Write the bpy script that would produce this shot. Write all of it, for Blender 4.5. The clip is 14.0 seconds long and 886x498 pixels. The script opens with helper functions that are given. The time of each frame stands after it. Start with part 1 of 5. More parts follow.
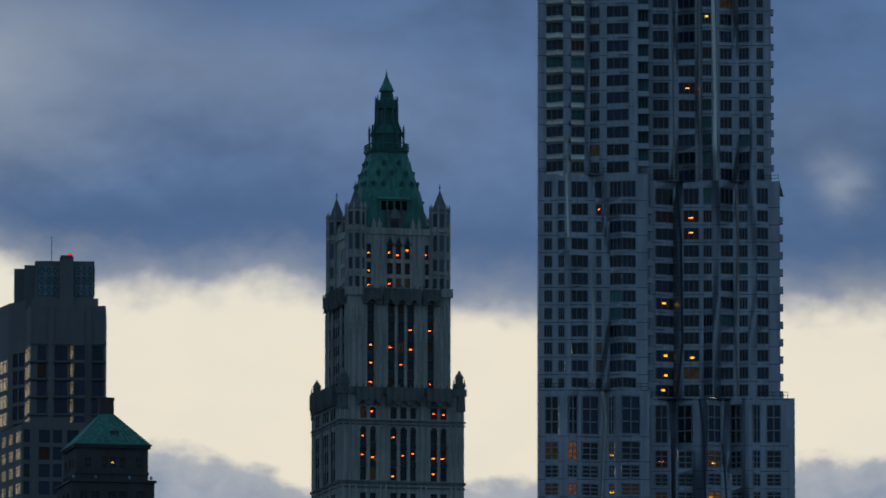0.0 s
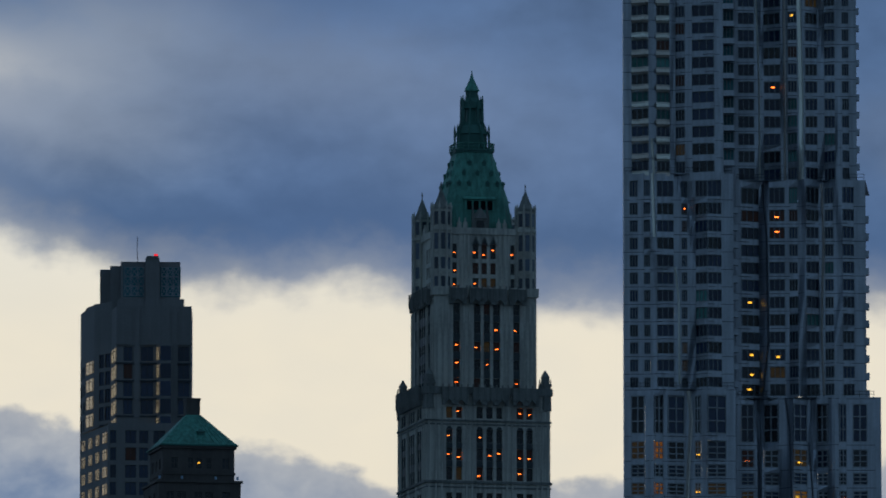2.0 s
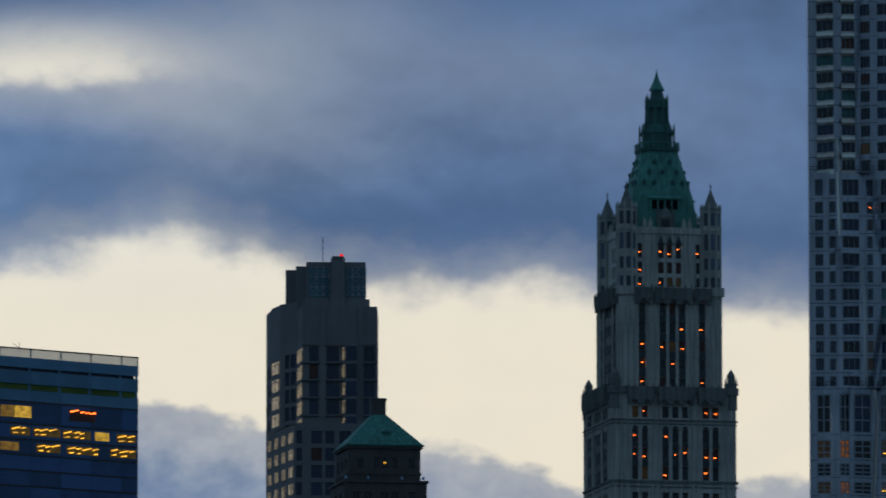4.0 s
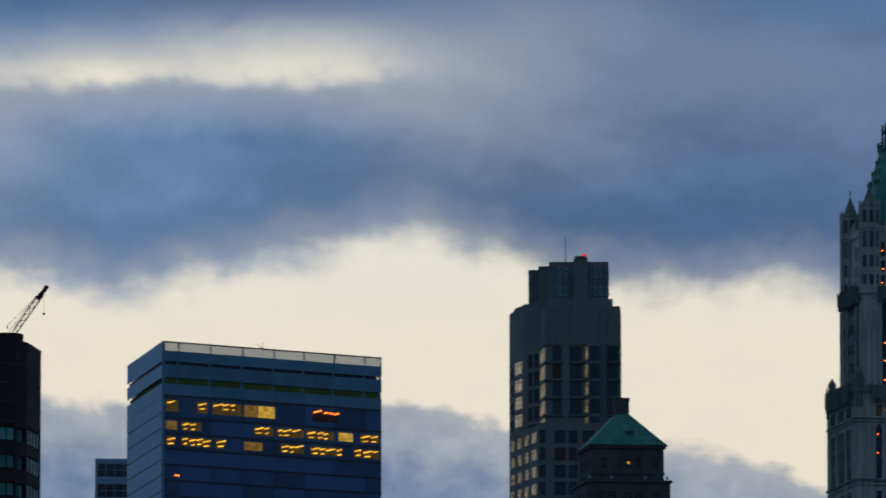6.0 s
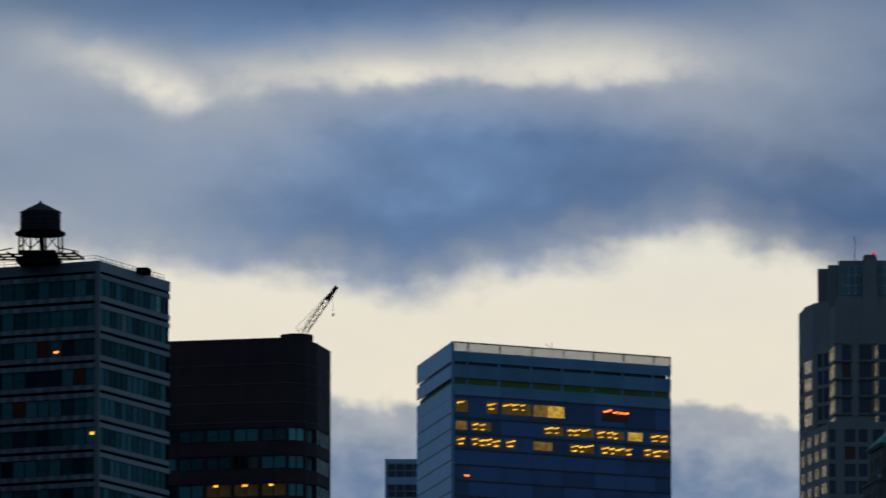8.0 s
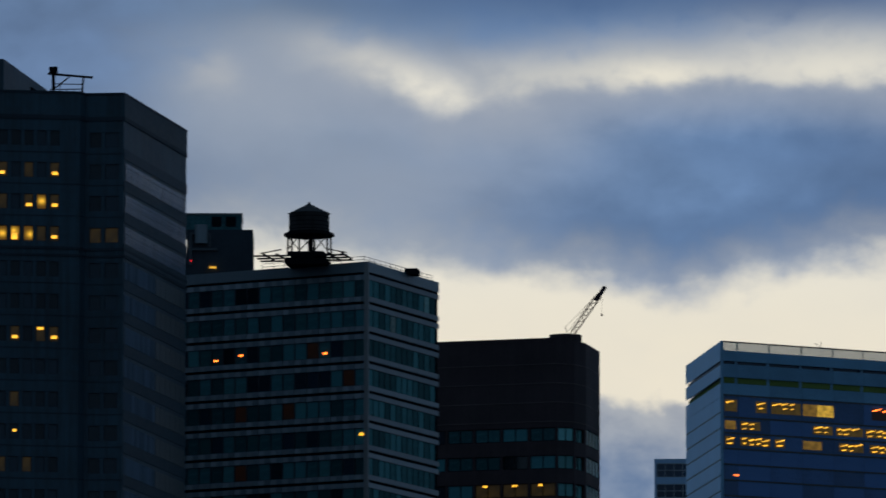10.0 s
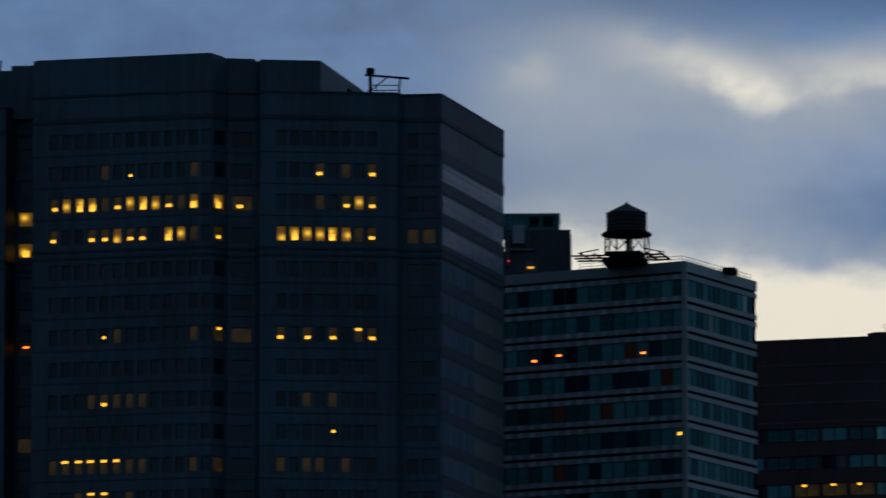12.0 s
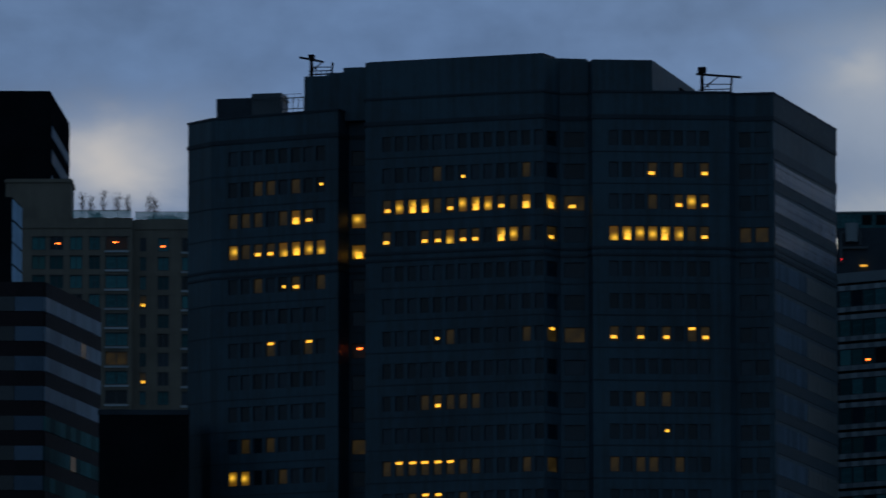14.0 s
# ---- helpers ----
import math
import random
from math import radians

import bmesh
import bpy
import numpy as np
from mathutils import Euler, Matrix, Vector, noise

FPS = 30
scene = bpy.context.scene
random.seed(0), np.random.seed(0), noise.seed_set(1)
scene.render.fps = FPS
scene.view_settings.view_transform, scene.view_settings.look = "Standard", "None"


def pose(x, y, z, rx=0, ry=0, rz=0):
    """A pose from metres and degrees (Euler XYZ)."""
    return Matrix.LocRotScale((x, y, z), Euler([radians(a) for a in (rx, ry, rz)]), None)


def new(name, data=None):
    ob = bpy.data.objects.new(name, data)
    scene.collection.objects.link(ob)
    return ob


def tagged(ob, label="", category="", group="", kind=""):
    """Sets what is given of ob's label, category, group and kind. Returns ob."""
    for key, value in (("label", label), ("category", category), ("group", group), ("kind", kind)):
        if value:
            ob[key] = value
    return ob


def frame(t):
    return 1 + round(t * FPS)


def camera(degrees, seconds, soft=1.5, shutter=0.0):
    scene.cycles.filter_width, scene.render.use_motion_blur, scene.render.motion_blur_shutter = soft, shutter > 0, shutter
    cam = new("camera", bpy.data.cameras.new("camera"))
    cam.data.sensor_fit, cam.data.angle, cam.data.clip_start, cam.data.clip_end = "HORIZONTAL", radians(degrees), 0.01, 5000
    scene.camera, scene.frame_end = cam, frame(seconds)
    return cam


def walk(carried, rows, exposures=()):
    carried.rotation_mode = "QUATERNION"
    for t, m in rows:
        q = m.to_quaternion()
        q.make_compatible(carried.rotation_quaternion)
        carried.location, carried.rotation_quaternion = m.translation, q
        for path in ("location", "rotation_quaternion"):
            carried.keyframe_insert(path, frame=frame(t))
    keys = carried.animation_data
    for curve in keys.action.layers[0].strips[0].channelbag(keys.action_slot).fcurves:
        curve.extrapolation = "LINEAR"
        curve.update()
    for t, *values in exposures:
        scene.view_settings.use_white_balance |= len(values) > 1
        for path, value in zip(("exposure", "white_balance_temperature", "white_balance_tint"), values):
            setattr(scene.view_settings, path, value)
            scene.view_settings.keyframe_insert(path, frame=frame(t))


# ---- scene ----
# One turn of a long lens on a tripod, from the far shore of a river.
EYE = (0.0, 0.0, 10.0)
cam = camera(6.105, 14.0, soft=1.6, shutter=0.5)
PATH = [  # seconds, yaw, tilt, lean
    (0.0, 0.000, 7.454, -0.052),
    (0.5, 0.177, 7.454, -0.029),
    (1.0, 0.287, 7.453, -0.011),
    (1.5, 0.420, 7.453, 0.002),
    (2.0, 0.604, 7.453, 0.011),
    (4.5, 2.287, 7.451, 0.015),
    (5.0, 2.689, 7.451, 0.010),
    (5.5, 3.127, 7.450, 0.004),
    (6.0, 3.579, 7.450, -0.003),
    (6.5, 3.997, 7.449, -0.009),
    (7.0, 4.498, 7.449, -0.015),
    (7.5, 5.022, 7.448, -0.021),
    (8.0, 5.585, 7.448, -0.026),
    (10.5, 7.940, 7.447, -0.026),
    (11.0, 8.479, 7.446, -0.020),
    (11.5, 9.039, 7.446, -0.011),
    (12.0, 9.664, 7.446, 0.002),
    (12.5, 10.277, 7.446, 0.017),
    (13.0, 10.850, 7.446, 0.036),
    (13.5, 11.428, 7.446, 0.058),
    (14.0, 11.989, 7.446, 0.084),
]
walk(cam, [(t, pose(*EYE, 90 + tilt, lean, yaw)) for t, yaw, tilt, lean in PATH])

# ---------------------------------------------------------------- sky
world = bpy.data.worlds.new("dusk_sky")
scene.world = world
world.use_nodes = True
wt = world.node_tree
wt.nodes.clear()


class Graph:
    """Short calls for node trees."""

    def __init__(self, tree):
        self.tree = tree

    def node(self, kind, **values):
        n = self.tree.nodes.new(kind)
        for key, value in values.items():
            if key in n.inputs:
                self.feed(n.inputs[key], value)
        return n

    def feed(self, socket, value):
        if isinstance(value, bpy.types.NodeSocket):
            self.tree.links.new(value, socket)
        else:
            socket.default_value = value

    def math(self, op, a, b=0.0, c=0.0, clamp=False):
        n = self.tree.nodes.new("ShaderNodeMath")
        n.operation, n.use_clamp = op, clamp
        for s, v in zip(n.inputs, (a, b, c)):
            self.feed(s, v)
        return n.outputs[0]

    def step(self, x, lo, hi, a=0.0, b=1.0):
        n = self.tree.nodes.new("ShaderNodeMapRange")
        n.interpolation_type = "SMOOTHSTEP"
        for s, v in zip(n.inputs[:5], (x, lo, hi, a, b)):
            self.feed(s, v)
        return n.outputs[0]

    def ramp(self, x, stops, smooth=True):
        n = self.tree.nodes.new("ShaderNodeValToRGB")
        n.color_ramp.interpolation = "EASE" if smooth else "LINEAR"
        e = n.color_ramp.elements
        while len(e) < len(stops):
            e.new(0.5)
        for el, (p, c) in zip(e, stops):
            el.position = p
            el.color = (*c, 1) if isinstance(c, tuple) else (c, c, c, 1)
        self.feed(n.inputs[0], x)
        return n.outputs[0]

    def mix(self, f, a, b, blend="MIX"):
        n = self.tree.nodes.new("ShaderNodeMix")
        n.data_type, n.blend_type = "RGBA", blend
        self.feed(n.inputs[0], f)
        for s, v in ((n.inputs[6], a), (n.inputs[7], b)):
            self.feed(s, (*v, 1) if isinstance(v, tuple) and len(v) == 3 else v)
        return n.outputs[2]

    def noise(self, vec, scale, detail=4.0, rough=0.5, warp=0.0):
        n = self.tree.nodes.new("ShaderNodeTexNoise")
        self.feed(n.inputs["Vector"], vec)
        for key, v in (("Scale", scale), ("Detail", detail), ("Roughness", rough), ("Distortion", warp)):
            n.inputs[key].default_value = v
        return n.outputs[0]


def sky():
    g = Graph(wt)
    d = g.node("ShaderNodeTexCoord").outputs["Generated"]
    s = g.node("ShaderNodeSeparateXYZ", Vector=d)
    x, y, z = s.outputs
    az = g.math("MULTIPLY", g.math("ARCTAN2", g.math("MULTIPLY", x, -1.0), y), 180 / math.pi)
    el = g.math("MULTIPLY", g.math("ARCSINE", z), 180 / math.pi)
    span = g.math("DIVIDE", g.math("ADD", az, 4.0), 20.0)      # azimuth -4 .. 16 as 0 .. 1
    flat = g.node("ShaderNodeCombineXYZ", X=g.math("MULTIPLY", az, 0.55), Y=el, Z=0.0).outputs[0]
    broad = g.math("SUBTRACT", g.noise(flat, 0.9, 4, 0.45, 0.2), 0.5)
    fine = g.math("SUBTRACT", g.noise(flat, 2.6, 7, 0.5, 0.2), 0.5)
    tuft = g.math("SUBTRACT", g.noise(g.node("ShaderNodeCombineXYZ", X=g.math("MULTIPLY", az, 0.8), Y=el, Z=7.0).outputs[0], 5.0, 6, 0.5, 0.1), 0.5)
    wisps = g.math("ADD", g.math("MULTIPLY", broad, 0.25), g.math("MULTIPLY", fine, 0.38))
    # the cloud masses are torn by a wandering shift of both angles
    azw = g.math("ADD", az, g.math("ADD", g.math("MULTIPLY", broad, 1.2), g.math("MULTIPLY", fine, 0.5)))
    elw = g.math("ADD", el, g.math("ADD", g.math("MULTIPLY", fine, 0.28), g.math("MULTIPLY", tuft, 0.14)))

    def line(points):
        """A height above the horizon, in degrees, along the azimuth."""
        v = g.ramp(span, [((a + 4) / 20, (e - 4) / 8) for a, e in points])
        return g.math("MULTIPLY_ADD", v, 8.0, 4.0)

    def mass(a0, e0, ra, re, slope=0.0, gain=1.0):
        """A soft oval of cloud, 1 in the middle."""
        u = g.math("SUBTRACT", azw, a0)
        v = g.math("SUBTRACT", g.math("SUBTRACT", elw, e0), g.math("MULTIPLY", u, slope))
        q = g.math("ADD", g.math("POWER", g.math("ABSOLUTE", g.math("DIVIDE", u, ra)), 2.0), g.math("POWER", g.math("ABSOLUTE", g.math("DIVIDE", v, re)), 2.0))
        return g.math("MULTIPLY", g.math("EXPONENT", g.math("MULTIPLY", q, -1.0)), gain)

    # the deck of blue cloud over a pale clear band
    base = line([(-4, 7.0), (-2.5, 7.0), (-0.3, 6.98), (0.6, 7.1), (1.3, 7.2), (2.0, 7.13), (2.7, 7.15), (3.3, 7.37), (3.8, 7.53), (4.6, 7.35),
                 (5.1, 7.25), (5.8, 7.1), (6.6, 7.2), (7.4, 7.28), (8.0, 7.36), (8.8, 7.5), (10, 7.45), (12.5, 6.8), (16, 6.6)])
    rise = g.math("ADD", g.math("SUBTRACT", el, base), g.math("ADD", g.math("MULTIPLY", wisps, 0.75), g.math("MULTIPLY", tuft, 0.26)))
    deck = g.math("MULTIPLY_ADD", g.step(rise, -0.13, 0.17), 0.72, g.math("MULTIPLY", g.step(rise, 0.0, 0.5), 0.28))
    blue = g.ramp(span, [(0, (0.088, 0.142, 0.285)), (0.09, (0.085, 0.14, 0.288)), (0.2, (0.1, 0.156, 0.312)), (0.28, (0.092, 0.148, 0.305)), (0.35, (0.090, 0.146, 0.292)),
                         (0.41, (0.125, 0.19, 0.36)), (0.47, (0.145, 0.222, 0.415)), (0.55, (0.142, 0.212, 0.39)), (0.625, (0.165, 0.224, 0.37)), (0.7, (0.135, 0.196, 0.36)), (0.8, (0.12, 0.182, 0.35)), (1, (0.115, 0.172, 0.325))])
    tone = g.math("ADD", g.math("MULTIPLY", broad, 0.5), g.math("ADD", g.math("MULTIPLY", fine, 0.5), g.math("MULTIPLY", tuft, 0.26)))
    tone = g.math("ADD", tone, 1.0)
    blue = g.mix(1.0, blue, g.node("ShaderNodeCombineXYZ", X=g.math("MULTIPLY", tone, 0.95), Y=g.math("MULTIPLY", tone, 1.04), Z=g.math("MULTIPLY", tone, 0.97)).outputs[0], "MULTIPLY")
    # the belly of the deck is heavier
    belly = g.math("MULTIPLY", g.step(rise, 0.0, 0.25), g.step(rise, 0.35, 0.95, 1.0, 0.0))
    blue = g.mix(g.math("MULTIPLY", belly, g.step(az, 5.0, 8.0, 0.5, 0.22)), blue, (0.068, 0.128, 0.258))
    # dark rags along the top
    for m in (mass(4.9, 9.2, 0.9, 0.2, 0, 0.85), mass(6.6, 9.25, 1.5, 0.24, -0.02, 0.85), mass(2.1, 9.25, 1.0, 0.16, 0, 0.5), mass(5.0, 8.15, 1.1, 0.22, 0, 0.35), mass(1.3, 7.65, 1.3, 0.24, 0, 0.45)):
        blue = g.mix(m, blue, (0.064, 0.121, 0.25))
    # pale grey veils: plumes, and the thin edge on the shadowed side
    pale = (0.30, 0.352, 0.44)
    for m in (mass(3.05, 8.75, 0.75, 0.55, -0.25, 0.7), mass(2.9, 8.3, 0.85, 0.32, 0.0, 0.4), mass(1.7, 8.72, 1.1, 0.34, 0.12, 0.3), mass(3.6, 8.62, 0.45, 0.28, 0, 0.65), mass(0.3, 8.3, 1.2, 0.5, 0, 0.1),
              mass(7.9, 7.85, 1.0, 0.42, 0, 0.75), mass(8.8, 8.4, 0.8, 0.45, 0, 0.85), mass(7.1, 8.28, 0.7, 0.28, 0, 0.6), mass(8.1, 8.72, 0.7, 0.22, 0, 0.7), mass(9.0, 8.65, 0.5, 0.26, 0, 0.7),
              mass(-2.95, 7.9, 0.22, 0.17, 0, 0.7), mass(-2.6, 8.3, 0.6, 0.3, 0, 0.12), mass(14.2, 8.02, 0.9, 0.38, 0, 0.75)):
        blue = g.mix(m, blue, pale)
    cream = g.ramp(g.math("DIVIDE", g.math("SUBTRACT", el, 4.0), 6.0), [(0, (0.83, 0.74, 0.57)), (0.45, (0.83, 0.765, 0.625)), (0.6, (0.79, 0.76, 0.665)), (1, (0.55, 0.56, 0.55))])
    cream = g.mix(g.step(fine, -0.3, 0.3, 0.0, 0.22), cream, (0.66, 0.65, 0.60))
    c = g.mix(deck, cream, blue)
    # a torn bright streak higher up: firm below, frayed above
    floor_ = line([(-4, 8.5), (3.4, 8.5), (4.2, 8.56), (5.2, 8.6), (5.9, 8.58), (6.4, 8.54), (7.2, 8.44), (7.5, 8.36), (7.75, 8.46), (8.3, 8.62), (9, 8.66), (16, 8.6)])
    lift = g.math("ADD", g.math("SUBTRACT", el, floor_), g.math("ADD", g.math("MULTIPLY", fine, 0.2), g.math("MULTIPLY", tuft, 0.1)))
    gate = g.math("MULTIPLY", g.step(lift, -0.1, 0.08), g.step(g.math("ADD", fine, g.math("MULTIPLY", tuft, 0.8)), -0.3, 0.1, 0.5, 1.0))
    glow = g.math("MULTIPLY", g.math("MULTIPLY", g.step(lift, -0.4, 0.0), g.step(lift, 0.0, 0.5, 1.0, 0.0)), g.ramp(span, [(0, 0.0), (0.36, 0.0), (0.41, 0.7), (0.55, 0.7), (0.6, 0.5), (0.66, 0.0)]))
    c = g.mix(glow, c, (0.34, 0.375, 0.44))
    for m, tint in ((mass(4.6, 8.78, 0.95, 0.25, 0, 0.95), (0.58, 0.58, 0.55)), (mass(6.2, 8.74, 0.7, 0.18, 0, 0.7), (0.50, 0.51, 0.50)), (mass(7.0, 8.6, 0.6, 0.17, 0, 0.8), (0.57, 0.57, 0.54)), (mass(8.0, 8.74, 0.45, 0.17, 0.2, 0.75), (0.55, 0.55, 0.53)),
                    (mass(4.7, 8.69, 0.85, 0.13, 0, 0.9), (0.76, 0.73, 0.64)), (mass(6.0, 8.66, 0.6, 0.1, 0, 0.95), (0.80, 0.76, 0.65)), (mass(7.62, 8.54, 0.36, 0.15, 0.36, 0.95), (0.78, 0.75, 0.66))):
        c = g.mix(g.math("MULTIPLY", m, gate), c, tint)
    c = g.mix(mass(14.25, 8.03, 0.4, 0.24, 0, 0.9), c, (0.53, 0.51, 0.50))
    c = g.mix(mass(9.05, 8.63, 0.2, 0.14, 0, 0.5), c, (0.46, 0.47, 0.48))
    # soft heaps near the roofs
    heap = line([(-4, 6.1), (-1.2, 5.9), (0, 5.85), (0.9, 5.75), (1.45, 6.0), (2.0, 6.12), (2.55, 6.04), (2.95, 6.22), (3.3, 6.28), (3.6, 6.34), (4.1, 6.4),
                 (5.3, 6.3), (5.9, 6.35), (6.4, 6.45), (7.2, 6.5), (9, 6.6), (16, 6.6)])
    puff = g.math("ADD", g.math("SUBTRACT", el, heap), g.math("ADD", g.math("MULTIPLY", fine, 0.30), g.math("MULTIPLY", tuft, 0.26)))
    low = g.math("ADD", g.math("MULTIPLY", g.step(puff, -0.09, 0.04, 1.0, 0.0), 0.66), g.math("MULTIPLY", g.step(puff, -0.6, 0.0, 1.0, 0.0), 0.34))
    c = g.mix(low, c, g.mix(g.step(g.math("ADD", fine, tuft), -0.35, 0.35), (0.13, 0.20, 0.335), (0.245, 0.31, 0.425)))
    # away from the glow the sky is even, dim and blue
    west = g.step(y, 0.55, 0.95)
    high = g.step(el, 10.0, 28.0, 1.0, 0.0)
    c = g.mix(g.math("MULTIPLY", west, high), g.mix(g.step(z, 0.0, 0.7), (0.078, 0.135, 0.20), (0.066, 0.122, 0.20)), c)
    bg = g.node("ShaderNodeBackground", Color=c, Strength=1.0)
    wt.links.new(bg.outputs[0], g.node("ShaderNodeOutputWorld").inputs[0])


sky()

# ---------------------------------------------------------------- materials
def material(name, color, rough=0.6, metal=0.0, vary=0.25, scale=0.4, bump=0.0, emit=None, strength=0.0, spec=0.5, random=0.0, streaks=0.0):
    m = bpy.data.materials.new(name)
    m.use_nodes = True
    g = Graph(m.node_tree)
    b = m.node_tree.nodes["Principled BSDF"]
    at = g.node("ShaderNodeTexCoord").outputs["Object"]
    big = g.noise(at, scale * 0.25, 3, 0.5)
    small = g.noise(at, scale * 4, 5, 0.6)
    k = g.math("ADD", g.math("MULTIPLY", big, 0.6), g.math("MULTIPLY", small, 0.4))
    if streaks:
        mp = g.node("ShaderNodeMapping", Vector=at)
        mp.inputs["Scale"].default_value = (1.6, 1.6, 0.07)
        k = g.math("ADD", k, g.math("MULTIPLY", g.math("SUBTRACT", g.noise(mp.outputs[0], 1.0, 4, 0.6), 0.5), streaks))
    if random:
        r = g.node("ShaderNodeObjectInfo").outputs["Random"]
        k = g.math("ADD", k, g.math("MULTIPLY", g.math("SUBTRACT", r, 0.5), random))
    lo, hi = (tuple(c * (1 - vary) for c in color), tuple(min(1, c * (1 + vary)) for c in color))
    g.feed(b.inputs["Base Color"], g.mix(g.step(k, 0.25, 0.75), lo, hi))
    g.feed(b.inputs["Roughness"], g.step(small, 0.2, 0.8, max(0.0, rough - 0.08), min(1, rough + 0.08)))
    b.inputs["Metallic"].default_value = metal
    b.inputs["Specular IOR Level"].default_value = spec
    if bump:
        n = g.node("ShaderNodeBump", Height=small, Strength=bump, Distance=0.05)
        g.feed(b.inputs["Normal"], n.outputs[0])
    if emit:
        g.feed(b.inputs["Emission Color"], g.mix(g.step(g.noise(at, 0.8, 3, 0.6), 0.35, 0.65), tuple(c * 0.4 for c in emit), emit))
        b.inputs["Emission Strength"].default_value = strength
    return m


def glass(name, color, rough=0.06, vary=0.5, spec=0.5, random=0.6):
    return material(name, color, rough, 0.0, vary, 0.5, spec=spec, random=random)


STEEL = material("brushed_steel", (0.40, 0.435, 0.49), 0.36, 0.75, 0.22, 0.5, 0.05, streaks=0.9)
# lighter copy of the steel: paints the light on sills and ridges
STEEL_LIT = material("lit_steel", (0.93, 0.83, 0.74), 0.34, 0.55, 0.2, 0.5, random=0.6)
# darker copy of the steel: paints the shade in the creases
STEEL_SHADE = material("shaded_steel", (0.15, 0.17, 0.20), 0.5, 0.4, 0.3, 0.5)
TERRA = material("terracotta", (0.57, 0.555, 0.49), 0.75, 0, 0.3, 0.5, 0.15, streaks=1.1)
SLIT_GLASS = glass("grey_blue_slit_glass", (0.075, 0.105, 0.15), 0.2)
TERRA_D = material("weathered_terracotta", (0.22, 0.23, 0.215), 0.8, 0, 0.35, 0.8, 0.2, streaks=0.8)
COPPER = material("green_copper", (0.08, 0.31, 0.242), 0.6, 0, 0.35, 0.5, 0.1, streaks=1.0)
COPPER_D = material("dark_green_copper", (0.046, 0.17, 0.142), 0.6, 0, 0.35, 0.8, 0.1)
SPANDREL = material("iron_spandrel", (0.045, 0.06, 0.065), 0.5, 0, 0.3, 0.8)
GRANITE = material("dark_granite", (0.0205, 0.051, 0.072), 0.6, 0, 0.45, 0.3, 0.08, streaks=0.7)
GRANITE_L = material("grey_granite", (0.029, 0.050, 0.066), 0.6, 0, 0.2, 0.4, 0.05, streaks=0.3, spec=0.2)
MECH = material("mechanical_cladding", (0.034, 0.046, 0.058), 0.7, 0, 0.3, 0.6, spec=0.15)
STONE = material("grey_stone", (0.25, 0.245, 0.24), 0.7, 0, 0.15, 0.4, 0.1, streaks=0.4)
PANEL_GREY = material("grey_panel", (0.21, 0.245, 0.27), 0.5, 0.1, 0.15, 0.6, streaks=0.4, random=0.5)
BROWN = material("brown_granite", (0.055, 0.036, 0.038), 0.7, 0, 0.3, 0.5, 0.05, streaks=0.3, spec=0.2)
BROWN_D = material("dark_brown_band", (0.028, 0.020, 0.023), 0.7, 0, 0.3, 0.5, 0.05, streaks=0.2, spec=0.15)
BROWN_L = material("pale_brown_joint", (0.11, 0.08, 0.078), 0.7, 0, 0.3, 0.5, spec=0.2)
BRICK = material("brown_brick", (0.125, 0.11, 0.10), 0.85, 0, 0.3, 1.2, 0.3, streaks=0.4)
BEIGE = material("beige_brick", (0.17, 0.145, 0.115), 0.85, 0, 0.2, 1.0, 0.2, streaks=0.4)
ALU = material("aluminium_panel", (0.33, 0.36, 0.39), 0.45, 0.2, 0.15, 0.6, 0.0, streaks=0.4, random=0.5)
ALU_D = material("dark_aluminium", (0.05, 0.06, 0.07), 0.45, 0.3, 0.2, 0.6)
BLACK = material("black_paint", (0.010, 0.012, 0.015), 0.8, 0, 0.3, 0.8, spec=0.0)
WOOD = material("weathered_wood", (0.025, 0.022, 0.022), 0.85, 0, 0.4, 2.0, 0.3, streaks=0.8)
RUST = material("dark_red_steel", (0.07, 0.03, 0.03), 0.6, 0.2, 0.3, 1.0)
ROOF = material("roof_felt", (0.05, 0.05, 0.052), 0.9, 0, 0.3, 0.4)
TWIG = material("bare_twigs", (0.05, 0.045, 0.045), 0.9, 0, 0.3, 2.0)
GROUND = material("city_ground", (0.05, 0.05, 0.052), 0.85, 0, 0.35, 0.05)
WATER = material("river_water", (0.01, 0.016, 0.02), 0.12, 0, 0.4, 0.05, 0.3)
GLASS = glass("dark_window_glass", (0.016, 0.022, 0.03))
GLASS_BLUE = glass("blue_curtain_glass", (0.038, 0.115, 0.285), 0.15, 0.3)
GLASS_NAVY = glass("navy_window_glass", (0.014, 0.034, 0.08), 0.12, 0.4)
GLASS_BAND = glass("grey_blue_band_glass", (0.16, 0.325, 0.465), 0.35, 0.2, 0.2, 0.3)
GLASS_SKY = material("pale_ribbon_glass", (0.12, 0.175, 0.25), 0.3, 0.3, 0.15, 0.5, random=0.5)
RIBBON_DIM = glass("dim_ribbon_glass", (0.115, 0.16, 0.215), 0.6, 0.2, 0.05, 0.5)
RIBBON_SKY = glass("sky_toned_ribbon_glass", (0.27, 0.34, 0.43), 0.5, 0.2, 0.1, 0.3)
GLASS_DEEP = glass("deep_window_glass", (0.012, 0.026, 0.040), 0.14, 0.5, 0.3)
# nearly matt: the sky's reflection is put into the base colour
GLASS_FLANK = glass("sky_painted_glass", (0.46, 0.70, 0.92), 0.5, 0.06, 0.1, 0.2)
TEAL_MATT = glass("teal_matt_glass", (0.055, 0.18, 0.188), 0.65, 0.45, 0.05)
